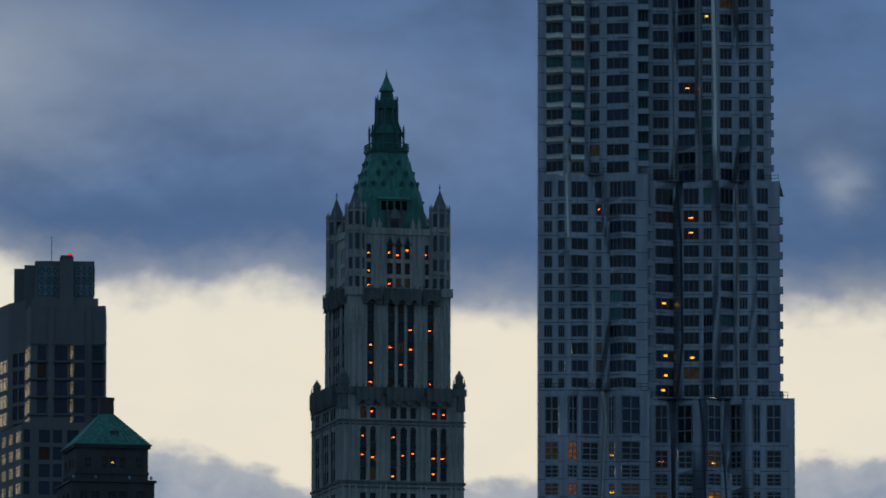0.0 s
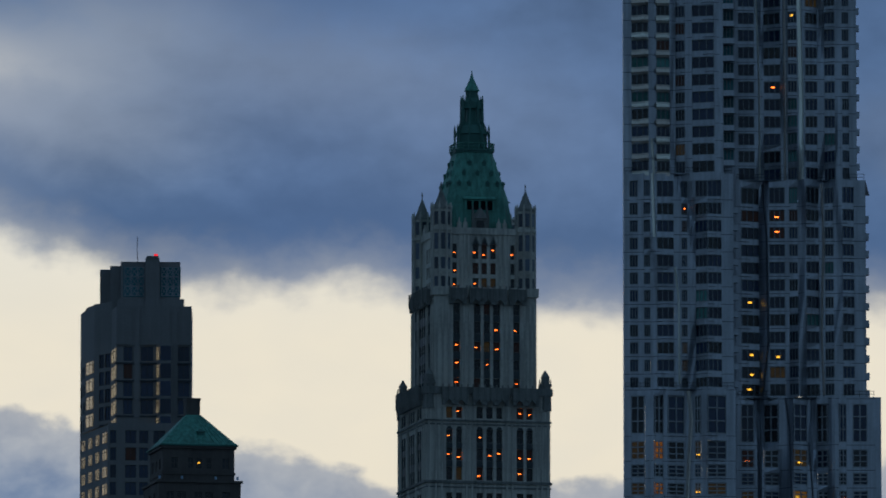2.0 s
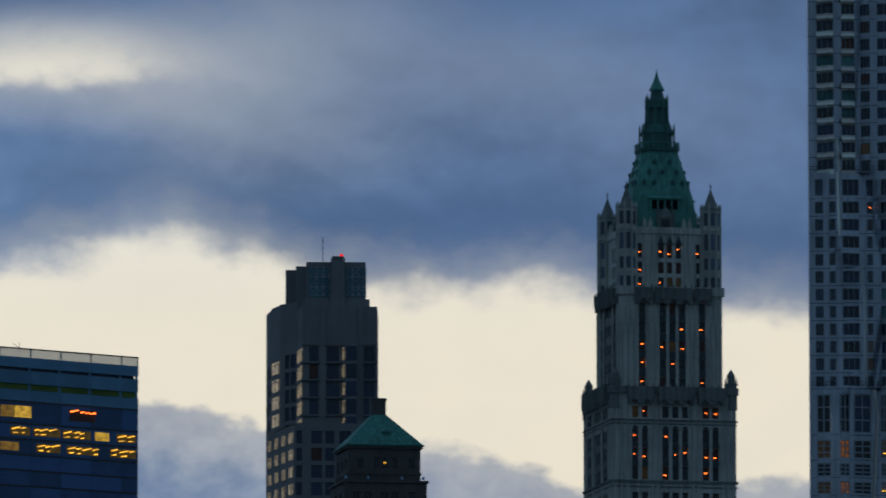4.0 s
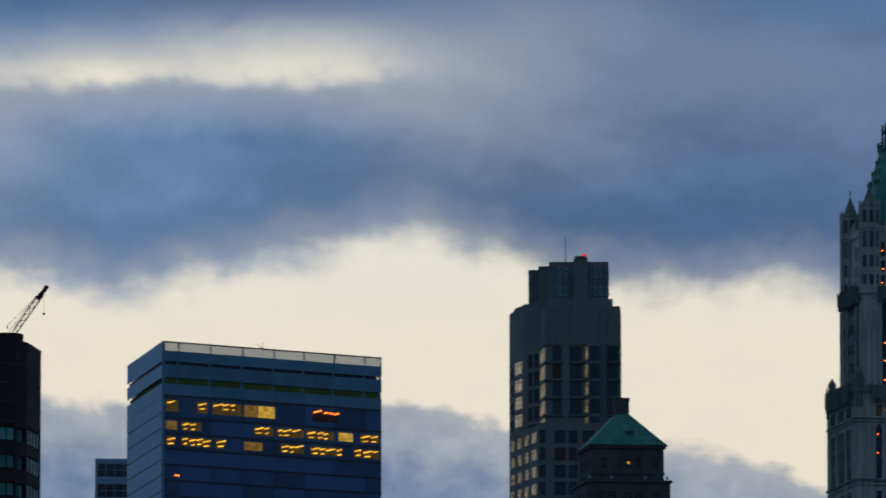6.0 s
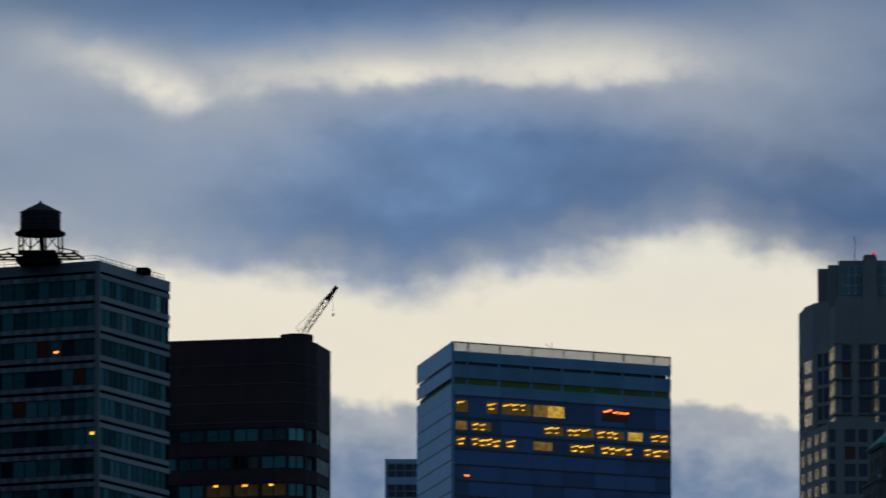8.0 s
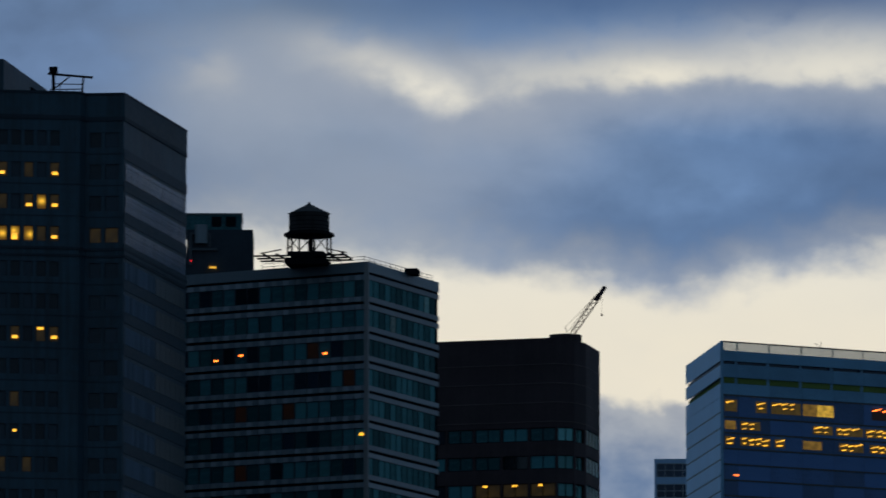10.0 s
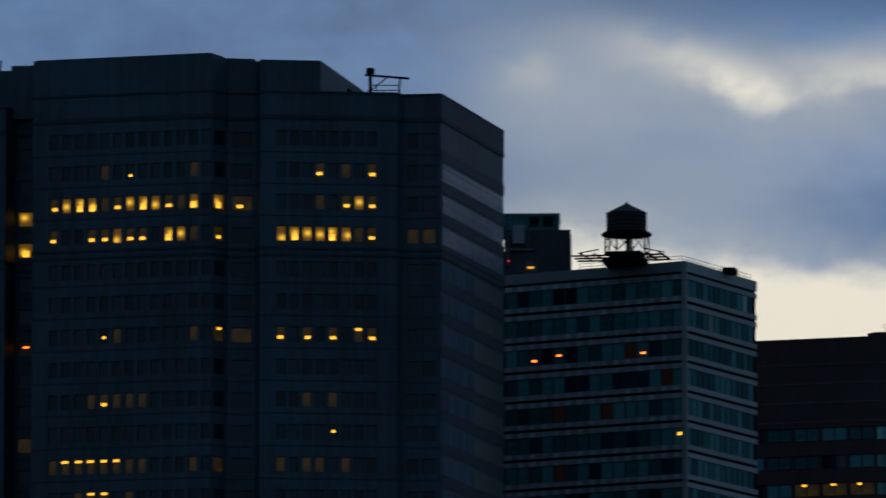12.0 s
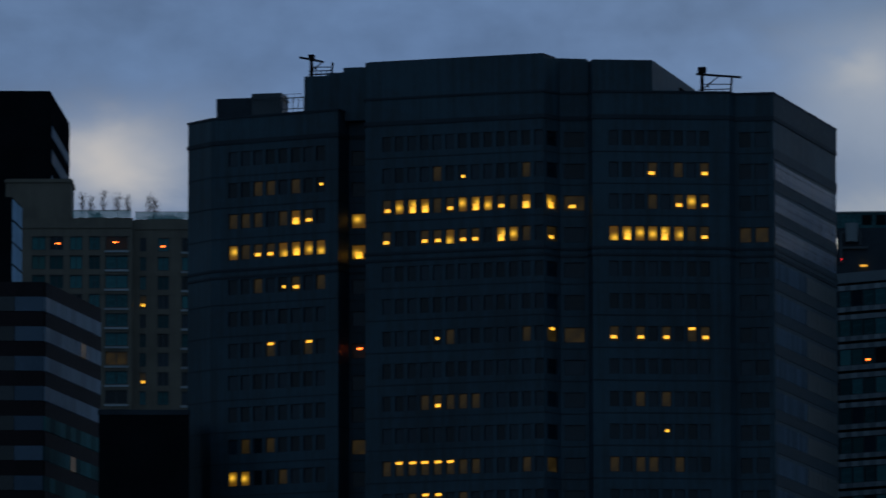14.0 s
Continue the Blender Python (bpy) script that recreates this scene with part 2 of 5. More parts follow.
GLASS_PALE = glass("pale_blue_curtain_glass", (0.36, 0.52, 0.70), 0.7, 0.12, 0.0, 0.3)
GLASS_TEAL = glass("teal_window_glass", (0.042, 0.15, 0.165), 0.25, 0.5, 0.12)
GLASS_GREEN = glass("curtained_green_glass", (0.10, 0.28, 0.26), 0.3, 0.4, 0.12)


def lit_room():
    """A lit room behind a pane: amber walls and the soft spot of its lamp, which stands elsewhere in each room."""
    m = material("lit_room", (0.05, 0.03, 0.02), 0.4, vary=0.3)
    g = Graph(m.node_tree)
    b = m.node_tree.nodes["Principled BSDF"]
    x, _, z = g.node("ShaderNodeSeparateXYZ", Vector=g.node("ShaderNodeTexCoord").outputs["Object"]).outputs
    r = g.node("ShaderNodeObjectInfo").outputs["Random"]
    far = g.math("FRACT", g.math("MULTIPLY", r, 7.3))
    u = g.math("DIVIDE", g.math("SUBTRACT", x, g.math("MULTIPLY_ADD", far, 0.5, 0.35)), 0.5)
    v = g.math("DIVIDE", g.math("SUBTRACT", z, g.math("MULTIPLY_ADD", r, 0.9, 0.3)), 0.42)
    spot = g.math("EXPONENT", g.math("MULTIPLY", g.math("ADD", g.math("MULTIPLY", u, u), g.math("MULTIPLY", v, v)), -1.0))
    g.feed(b.inputs["Emission Color"], g.mix(spot, (0.22, 0.10, 0.006), (1.0, 0.54, 0.04)))
    g.feed(b.inputs["Emission Strength"], g.math("MULTIPLY_ADD", spot, 0.7, 0.36))
    return m


LIT = lit_room()
GLASS_AQUA = glass("aqua_mirror_glass", (0.15, 0.40, 0.39), 0.3, 0.3, 0.15)
LIT_DIM = material("dimly_lit_room", (0.04, 0.03, 0.02), 0.4, emit=(0.6, 0.36, 0.06), strength=0.032, vary=0.3)
LIT_AMBER = material("amber_lit_room", (0.05, 0.02, 0.01), 0.4, emit=(1.0, 0.34, 0.04), strength=0.16, vary=0.3)
LIT_BRIGHT = material("bright_lit_office", (0.05, 0.03, 0.02), 0.4, emit=(1.0, 0.6, 0.07), strength=0.62, vary=0.3)
LIT_RED = material("orange_lit_room", (0.032, 0.018, 0.012), 0.4, emit=(1.0, 0.30, 0.05), strength=0.004, vary=0.3)
LAMP = material("warm_lamp", (0.9, 0.6, 0.3), 0.4, emit=(1.0, 0.48, 0.025), strength=2.0, vary=0.1)
LAMP_RED = material("orange_lamp", (0.9, 0.4, 0.2), 0.4, emit=(1.0, 0.16, 0.018), strength=6.0, vary=0.1)
LIT_OFFICE_B = material("softly_lit_office", (0.05, 0.04, 0.02), 0.4, emit=(0.9, 0.5, 0.08), strength=0.2, vary=0.3)
LIT_OFFICE = material("lit_office", (0.05, 0.04, 0.02), 0.4, emit=(0.9, 0.55, 0.08), strength=0.06, vary=0.3)
# its glow stands for the sky in the panes, no room light
SKY_PANE = material("glowing_sky_pane", (0.3, 0.28, 0.22), 0.3, emit=(0.80, 0.64, 0.40), strength=0.36, vary=0.3)
BEACON = material("red_beacon", (0.6, 0.02, 0.02), 0.4, emit=(1.0, 0.02, 0.03), strength=2.0, vary=0.1)


# ---------------------------------------------------------------- builders
class Shape:
    """Corners and faces of one mesh."""

    def __init__(self):
        self.v, self.f = [], []

    def quad(self, *pts):
        n = len(self.v)
        self.v += [tuple(p) for p in pts]
        self.f.append(tuple(range(n, n + len(pts))))
        return self

    def box(self, x0, x1, y0, y1, z0, z1):
        return self.prism([(x0, y0), (x1, y0), (x1, y1), (x0, y1)], z0, z1)

    def prism(self, poly, z0, z1, top=None):
        """An upright solid on a plan that runs counter-clockwise; top: another plan of as many corners."""
        n, k = len(self.v), len(poly)
        top = top or poly
        self.v += [(x, y, z0) for x, y in poly] + [(x, y, z1) for x, y in top]
        self.f += [(n + i, n + (i + 1) % k, n + k + (i + 1) % k, n + k + i) for i in range(k)]
        self.f += [tuple(range(n + k - 1, n - 1, -1)), tuple(range(n + k, n + 2 * k))]
        return self

    def ring(self, cx, cy, r0, r1, z0, z1, sides=8, turn=None):
        turn = math.pi / sides if turn is None else turn
        c = [(math.cos(turn + 2 * math.pi * i / sides), math.sin(turn + 2 * math.pi * i / sides)) for i in range(sides)]
        return self.prism([(cx + r0 * a, cy + r0 * b) for a, b in c], z0, z1, [(cx + r1 * a, cy + r1 * b) for a, b in c])

    def bar(self, a, b, w):
        """A square bar from a to b."""
        a, b = Vector(a), Vector(b)
        d = (b - a).normalized()
        s = d.cross(Vector((0, 0, 1)) if abs(d.z) < 0.9 else Vector((1, 0, 0))).normalized() * w / 2
        t = d.cross(s).normalized() * w / 2
        n = len(self.v)
        self.v += [tuple(p + i * s + j * t) for p in (a, b) for i, j in ((-1, -1), (1, -1), (1, 1), (-1, 1))]
        self.f += [(n, n + 1, n + 5, n + 4), (n + 1, n + 2, n + 6, n + 5), (n + 2, n + 3, n + 7, n + 6), (n + 3, n, n + 4, n + 7),
                   (n + 3, n + 2, n + 1, n), (n + 4, n + 5, n + 6, n + 7)]
        return self

    def mesh(self, name, mat):
        me = bpy.data.meshes.new(name)
        me.from_pydata(self.v, [], self.f)
        me.materials.append(mat)
        me.update()
        return me


def part(name, shape, mat, parent, label="", at=None):
    me = shape if isinstance(shape, bpy.types.Mesh) else shape.mesh(name, mat)
    ob = new(name, me)
    ob.parent = parent
    if at is not None:
        ob.matrix_local = at
    if label:
        ob["label"] = label
    return ob


def thing(name, x, y, turn, label, category, group="", z=0.0):
    ob = new(name)
    ob.matrix_world = pose(x, y, z, 0, 0, turn)
    ob.empty_display_size = 5
    return tagged(ob, label, category, group)


def panel(b, p, q, u0, u1, z0, z1, out, mat, name="glass_panel", label="", thick=0.12):
    """A slab on the wall from p to q, between u0 and u1 metres along it, that stands out by out."""
    d = (Vector(q) - Vector(p)).normalized()
    a = Vector(p) + d * u0 + Vector((d.y, -d.x)) * out
    return part(name, Shape().box(0.015, u1 - u0 - 0.015, 0, thick, z0, z1), mat, b, label, at=Matrix.Translation((a.x, a.y, 0)) @ Matrix.Rotation(math.atan2(d.y, d.x), 4, "Z"))


CACHE = {}
CODES = {"L": (LIT, LAMP, 0.6, 0.4), "u": (LIT_DIM, LAMP, 0.75, 0.16), "l": (LIT_DIM, LAMP, 0.6, 0.2), "d": (LIT_DIM, None, 0, 0), "r": (LIT_RED, LAMP_RED, 0.36, 0.1),
         "o": (None, LAMP_RED, 0.36, 0.1), "y": (None, LAMP, 0.36, 0.17), "R": (LIT_RED, None, 0, 0), "a": (LIT_AMBER, None, 0, 0), "h": (LIT, None, 0, 0),
         "g": (GLASS_GREEN, None, 0, 0), "t": (GLASS_TEAL, None, 0, 0), "k": (BLACK, None, 0, 0)}


def cached(key, make, name, mat):
    key = (*key, mat.name)
    if key not in CACHE:
        CACHE[key] = make().mesh(name, mat)
    return CACHE[key]


def frame_shape(w, h, nx, ny, b):
    """A window frame with its bars, in one piece."""
    def cuts(size, n):
        c, solid = [0.0], []
        for i in range(n + 1):
            m = min(max(size * i / n - b / 2, 0.0), size - b)
            if i:
                c.append(m)
                solid.append(False)
            c.append(m + b)
            solid.append(True)
        return c, solid
    xs, sx = cuts(w, nx)
    zs, sz = cuts(h, ny)
    s = Shape()
    k = len(zs)
    s.v = [(x, y, z) for y in (-b, 0.02) for x in xs for z in zs]
    back = len(xs) * k
    for i in range(len(sx)):
        for j in range(len(sz)):
            q = (i * k + j, (i + 1) * k + j, (i + 1) * k + j + 1, i * k + j + 1)
            if sx[i] or sz[j]:
                s.f.append(q)
            else:
                s.f += [(q[e], q[(e + 1) % 4], q[(e + 1) % 4] + back, q[e] + back) for e in range(4)]
    return s


def window(b, at, w, h, style, code, pick):
    """A framed window with its pane and, in a lit room, the lamp that shows in it. at: its lower left corner."""
    w, h = round(w, 2), round(h, 2)
    nx, ny, bar = style.get("nx", 1), style.get("ny", 1), style.get("bar", 0.08)
    f = part("window", cached(("frame", w, h, nx, ny, bar), lambda: frame_shape(w, h, nx, ny, bar), "frame", style.get("frame", ALU_D)), None, b, at=at)
    pane, lamp, lw, lh = CODES.get(code, (None, None, 0, 0))
    mat = pane or (pick.choice(style["panes"]) if "panes" in style else style.get("pane", GLASS))
    part("pane", cached(("pane", w, h), lambda: Shape().box(0.02, w - 0.02, 0.02, 0.06, 0.02, h - 0.02), "pane", mat), None, f)
    if lamp:
        lw, lh = round(max(0.3, min(0.75, w * lw)), 2), round(lh * min(h, 2.2), 2)
        part("lamp", cached(("bulb", lw, lh), lambda: Shape().box(-lw / 2, lw / 2, -0.06, -0.01, -lh / 2, lh / 2), "lamp", lamp), None, f,
             at=Matrix.Translation((w * pick.uniform(0.4, 0.6), 0, h * (0.3 if code in "Ll" else 0.86 if code == "u" else pick.uniform(0.25, 0.7)))))
    return f


def facade(b, s, p, q, z0, z1, cols, rows, rec=0.3, style=None, lights=None, bend=None, seed=1, skip=None):
    """A wall from p to q (left to right as seen from outside) with real openings and a window in each."""
    style, lights, pick = style or {}, lights or {}, random.Random(seed)
    p, q = Vector((*p, 0)), Vector((*q, 0))
    length = (q - p).length
    d = (q - p) / length
    n = Vector((d.y, -d.x, 0))
    us = sorted({0.0, length, *[round(u, 3) for c in cols for u in c]})
    if bend:
        us = sorted({*us, *[0.45 * k for k in range(1, int(length / 0.45)) if not any(c[0] - 0.1 < 0.45 * k < c[1] + 0.1 for c in cols)]})
    vs = sorted({z0, z1, *[round(v, 3) for r in rows for v in r]})
    wave = bend or (lambda u, z: 0.0)

    def at(u, z, depth=0.0):
        return p + d * u + n * (wave(u, z) - depth) + Vector((0, 0, z))

    heads, feet = {round(c[0], 3): i for i, c in enumerate(cols)}, {round(r[0], 3): j for j, r in enumerate(rows)}
    base = math.atan2(d.y, d.x)
    for a, c in zip(us, us[1:]):
        for v, w in zip(vs, vs[1:]):
            inside = a in heads and v in feet and not (skip and skip(heads[a], feet[v]))
            if not inside:
                s.quad(at(a, v), at(c, v), at(c, w), at(a, w))
                continue
            for (e, f), (g, h) in (((a, v), (c, v)), ((c, v), (c, w)), ((c, w), (a, w)), ((a, w), (a, v))):
                s.quad(at(e, f), at(g, h), at(g, h, rec), at(e, f, rec))
            i, j = heads[a], feet[v]
            row = lights.get(j, "")
            lo, hi = at(a, v, rec - 0.1), at(c, v, rec - 0.1)
            turn = math.atan2(hi.y - lo.y, hi.x - lo.x)
            window(b, Matrix.Translation(lo) @ Matrix.Rotation(turn, 4, "Z"), (hi - lo).length, w - v, style, row[i] if i < len(row) else ".", pick)


def rows_down(top, pitch, count, height):
    """Bands of window from the centre of the topmost one downwards."""
    return [(top - pitch * i - height / 2, top - pitch * i + height / 2) for i in range(count)]


def band(s, poly, z0, z1, out, closed=True):
    """A string course that stands out from the walls of a plan."""
    k = len(poly)
    for i in range(k if closed else k - 1):
        p, q = Vector(poly[i]), Vector(poly[(i + 1) % k])
        d = (q - p).normalized()
        n = Vector((d.y, -d.x)) * out
        e = d * out
        s.prism([tuple(p + n - e * 0.98), tuple(q + n + e * 0.98), tuple(q + e * 0.98), tuple(p - e * 0.98)], z0, z1)


def rail(b, pts, z, h=1.0, gap=1.5, w=0.05, name="railing", mat=None):
    s = Shape()
    for p, q in zip(pts, pts[1:]):
        p, q = Vector((*p, z)), Vector((*q, z))
        k = max(1, round((q - p).length / gap))
        for i in range(k + 1):
            a = p.lerp(q, i / k)
            s.bar(a, a + Vector((0, 0, h)), w)
        for f in (0.5, 1.0):
            s.bar(p + Vector((0, 0, h * f)), q + Vector((0, 0, h * f)), w)
    return part(name, s, mat or ALU_D, b)


# ---------------------------------------------------------------- ground
tagged(part("ground", Shape().box(-4600, 4600, 650, 4600, -3, 0), GROUND, None), "dark city ground under the towers", "ground", kind="structure")
tagged(part("river", Shape().box(-4600, 4600, -4600, 650, -4, -2), WATER, None), "dark river water in front of the city", "water", kind="structure")


# ---------------------------------------------------------------- the terracotta tower with the green spire
def gothic_tower():
    b = thing("gothic_tower", -20.4, 1619.9, 13.7, "weathered grey terracotta skyscraper with a green copper spire", "skyscraper")
    W, D = 25.1, 24.6
    y2z = lambda y: 188 + (748 - y) * 0.1122
    st = dict(frame=SPANDREL, nx=2, ny=2, bar=0.07)
    s = Shape()
    # lower shaft
    cols = [(4.1, 5.35), (6.1, 7.3), (10.2, 11.5), (12.2, 13.5), (14.2, 15.4), (18.3, 19.7), (20.3, 21.6)]
    rows = [(y2z(b1), y2z(a1)) for a1, b1 in ((722, 742), (762, 785), (795, 816), (828, 851), (873, 893))]
    lights = {0: "dr...rr", 1: "o.o....", 2: "or.oorr", 3: ".dr..r.", 4: "....o.."}
    facade(b, s, (0, 0), (W, 0), 0, 194.5, cols, rows, 0.7, st, lights, seed=3)
    facade(b, s, (0, D), (0, 0), 0, 194.5, [(D - c[1] * D / W, D - c[0] * D / W) for c in cols[::-1]], rows, 0.14, st, {}, seed=4)
    facade(b, s, (W, 0), (W, D), 0, 194.5, [], [])
    facade(b, s, (W, D), (0, D), 0, 194.5, [], [])
    s.quad((0, 0, 194.4), (W, 0, 194.4), (W, D, 194.4), (0, D, 194.4))
    part("lower_wall", s, TERRA, b)
    s = Shape()
    # upper shaft, set back
    i, U = 2.2, W - 4.4
    V = D - 4.4
    cols2 = [(3.8, 5.2), (8.0, 9.4), (10.0, 11.3), (11.9, 13.3), (16.0, 17.3)]
    rows2 = [(y2z(b1), y2z(a1)) for a1, b1 in ((537, 556), (569, 590), (604, 622), (636, 654), (669, 685))]
    facade(b, s, (i, i), (i + U, i), 194.4, 214.3, cols2, rows2, 0.6, st, {0: "..R..", 1: "...oo", 2: "rrdrR", 3: "r.o..", 4: "rR..r"}, seed=5)
    facade(b, s, (i, i + V), (i, i), 194.4, 214.3, [(V - c[1] * V / U, V - c[0] * V / U) for c in cols2[::-1]], rows2, 0.14, st, {}, seed=6)
    facade(b, s, (i + U, i), (i + U, i + V), 194.4, 214.3, [], [])
    facade(b, s, (i + U, i + V), (i, i + V), 194.4, 214.3, [], [])
    s.quad((i, i, 214.25), (i + U, i, 214.25), (i + U, i + V, 214.25), (i, i + V, 214.25))
    part("upper_wall", s, TERRA, b)
    s = Shape()
    # crown storey between the turrets
    j, X, Y = 3.6, W - 7.2, D - 7.2
    cols3 = [(2.6, 3.5), (6.7, 7.9), (8.5, 9.6), (10.3, 11.4), (14.4, 15.2)]
    rows3 = [(y2z(b1), y2z(a1)) for a1, b1 in ((430, 456), (463, 483), (490, 508))]
    facade(b, s, (j, j), (j + X, j), 214.2, 226.4, cols3, rows3, 0.5, st, {0: "ooroo", 1: "oRRR.", 2: "oodd."}, seed=7)
    facade(b, s, (j, j + Y), (j, j), 214.2, 226.4, [(6.0, 7.2), (8, 9.2), (10, 11.2)], rows3, 0.5, st, {}, seed=8)
    facade(b, s, (j + X, j), (j + X, j + Y), 214.2, 226.4, [], [])
    facade(b, s, (j + X, j + Y), (j, j + Y), 214.2, 226.4, [], [])
    s.quad((j, j, 226.35), (j + X, j, 226.35), (j + X, j + Y, 226.35), (j, j + Y, 226.35))
    part("crown_wall", s, TERRA, b)
    # slender upright ribs on the piers
    def ribs(x0, y0, dx, dy, at, z0, z1):
        for u in at:
            part("rib", Shape().box(-0.16, 0.16, -0.2, 0.1, z0, z1), TERRA, b, at=Matrix.Translation((x0 + dx * u, y0 + dy * u, 0)) @ Matrix.Rotation(math.atan2(dy, dx), 4, "Z"))
    ribs(0, 0, 1, 0, (0.6, 2.0, 3.2, 8.2, 9.3, 16.3, 17.4, 22.4, 23.4, 24.6), 150, 190.8)
    ribs(0, D, 0, -1, (0.6, 3.0, 8.4, 9.6, 16.2, 17.2, 22.2, 24), 150, 190.8)
    ribs(i, i, 1, 0, (0.5, 1.7, 2.9, 6.0, 7.1, 14.2, 15.1, 18.3, 19.4, 20.3), 194.5, 211.5)
    ribs(i, i + V, 0, -1, (0.5, 2.0, 5.8, 7.0, 13.8, 15, 18, 19.6), 194.5, 211.5)
    ribs(j, j, 1, 0, (4.2, 5.0, 5.9, 12.2, 13.1), 214.3, 226.4)
    # storey courses and the iron between the windows
    poly = lambda k: [(k, k), (W - k, k), (W - k, D - k), (k, D - k)]
    for z0, z1, out in ((188.0, 188.35, 0.25), (187.3, 187.6, 0.15), (175.8, 176.3, 0.3), (174.9, 175.2, 0.15)):
        c = Shape()
        band(c, poly(0), z0, z1, out)
        part("string_course", c, TERRA_D, b)
    for (c0, c1), face in [((4.1, 5.35), 0), ((6.1, 7.3), 0), ((10.2, 11.5), 0), ((12.2, 13.5), 0), ((14.2, 15.4), 0), ((18.3, 19.7), 0), ((20.3, 21.6), 0)]:
        for r, t in zip(rows[1:3], rows[2:4]):
            part("spandrel", Shape().box(c0, c1, -0.03, 0.1, t[1] + 0.02, r[0] - 0.02), SPANDREL, b)
    for c0, c1 in cols:
        for r, t in zip(rows[1:3], rows[2:4]):
            part("spandrel", Shape().box(-0.03, 0.1, c0 * D / W, c1 * D / W, t[1] + 0.02, r[0] - 0.02), SPANDREL, b)
    for c0, c1 in cols2:
        for r, t in zip(rows2, rows2[1:]):
            part("spandrel", Shape().box(i - 0.03, i + 0.1, i + c0 * V / U, i + c1 * V / U, t[1] + 0.02, r[0] - 0.02), SPANDREL, b)
    # pointed hoods over the crown windows
    for c0, c1 in cols3[1:4]:
        m, z0 = (c0 + c1) / 2 + j, rows3[0][1]
        for e in (c0 + j - 0.15, c1 + j + 0.15):
            part("hood_mould", Shape().bar((e, j - 0.12, z0 - 0.3), (m, j - 0.12, z0 + 1.5), 0.22), TERRA_D, b)
        part("arch_head", Shape().prism([(c0 + j, j - 0.06), (c1 + j, j - 0.06), (c1 + j, j + 0.1), (c0 + j, j + 0.1)], z0 + 0.02, z0 + 1.2, [(m - 0.03, j - 0.06), (m + 0.03, j - 0.06), (m + 0.03, j + 0.1), (m - 0.03, j + 0.1)]), SPANDREL, b)
    for c0, c1 in cols:
        m, z0 = (c0 + c1) / 2, rows[1][1]
        part("arch_head", Shape().prism([(c0, -0.03), (c1, -0.03), (c1, 0.1), (c0, 0.1)], z0 + 0.02, z0 + 0.6, [(m - 0.3, -0.03), (m + 0.3, -0.03), (m + 0.3, 0.1), (m - 0.3, 0.1)]), SPANDREL, b)
    for c0, c1 in cols2:
        for r, t in zip(rows2, rows2[1:]):
            part("spandrel", Shape().box(c0 + i, c1 + i, i - 0.03, i + 0.1, t[1] + 0.02, r[0] - 0.02), SPANDREL, b)
    # hanging pointed canopies
    def canopy(x0, y0, dx, dy, u0, u1, n, z0, z1):
        c = Shape()
        out, L = 1.1, u1 - u0
        c.box(0, L, -out, 0.0, z0 + 1.1, z1)
        for k in range(n):
            a, e = L * k / n, L * (k + 1) / n
            m = (a + e) / 2
            for l, r in ((a, a + 0.22 * (e - a)), (e - 0.22 * (e - a), e)):
                c.box(l, r, -out, -0.35, z0 + 0.05, z0 + 1.1)
            c.v += [(a, -out, z0 + 1.1), (m, -out, z0 + 1.1), (a + 0.2 * (e - a), -out, z0 + 0.3), (e, -out, z0 + 1.1), (e - 0.2 * (e - a), -out, z0 + 0.3)]
            q = len(c.v) - 5
            c.f += [(q, q + 2, q + 1), (q + 1, q + 4, q + 3)]
        for k in range(n * 2 + 1):
            x = L * k / (n * 2)
            c.box(x - 0.12, x + 0.12, -out - 0.15, -out + 0.1, z0 + 1.0, z1 + 0.55)
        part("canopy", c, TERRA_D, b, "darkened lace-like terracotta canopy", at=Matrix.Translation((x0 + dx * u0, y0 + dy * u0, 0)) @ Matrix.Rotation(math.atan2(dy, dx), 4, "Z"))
    for u0, u1, n in ((3.2, 8.2, 2), (9.3, 16.4, 3), (17.4, 22.6, 2)):
        canopy(0, 0, 1, 0, u0, u1, n, 191.2, 194.7)
        canopy(0, D, 0, -1, u0, u1, n, 191.2, 194.7)
    for u0, u1, n in ((2.9, 6.3, 1), (7.0, 14.3, 3), (15.0, 18.4, 1)):
        canopy(i, i, 1, 0, u0, u1, n, 211.4, 214.6)
        canopy(i, i + V, 0, -1, u0, u1, n, 211.4, 214.6)
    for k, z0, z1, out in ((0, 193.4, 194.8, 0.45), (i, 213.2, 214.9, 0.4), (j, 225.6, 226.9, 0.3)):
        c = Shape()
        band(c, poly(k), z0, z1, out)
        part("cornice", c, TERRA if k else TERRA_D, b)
    # corner pinnacles of the lower setback
    for x, y in ((0.8, 0.8), (W - 0.8, 0.8), (W - 0.8, D - 0.8), (0.8, D - 0.8)):
        m = Shape().ring(x, y, 1.25, 1.15, 190.5, 195.6).ring(x, y, 1.35, 1.35, 195.4, 195.8).ring(x, y, 0.85, 0.8, 195.8, 197.2).ring(x, y, 0.95, 0.08, 197.2, 198.6)
        for k in range(8):
            a = math.pi * k / 4
            m.ring(x + 1.15 * math.cos(a), y + 1.15 * math.sin(a), 0.16, 0.03, 195.6, 196.9, 4)
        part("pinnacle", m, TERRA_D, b)
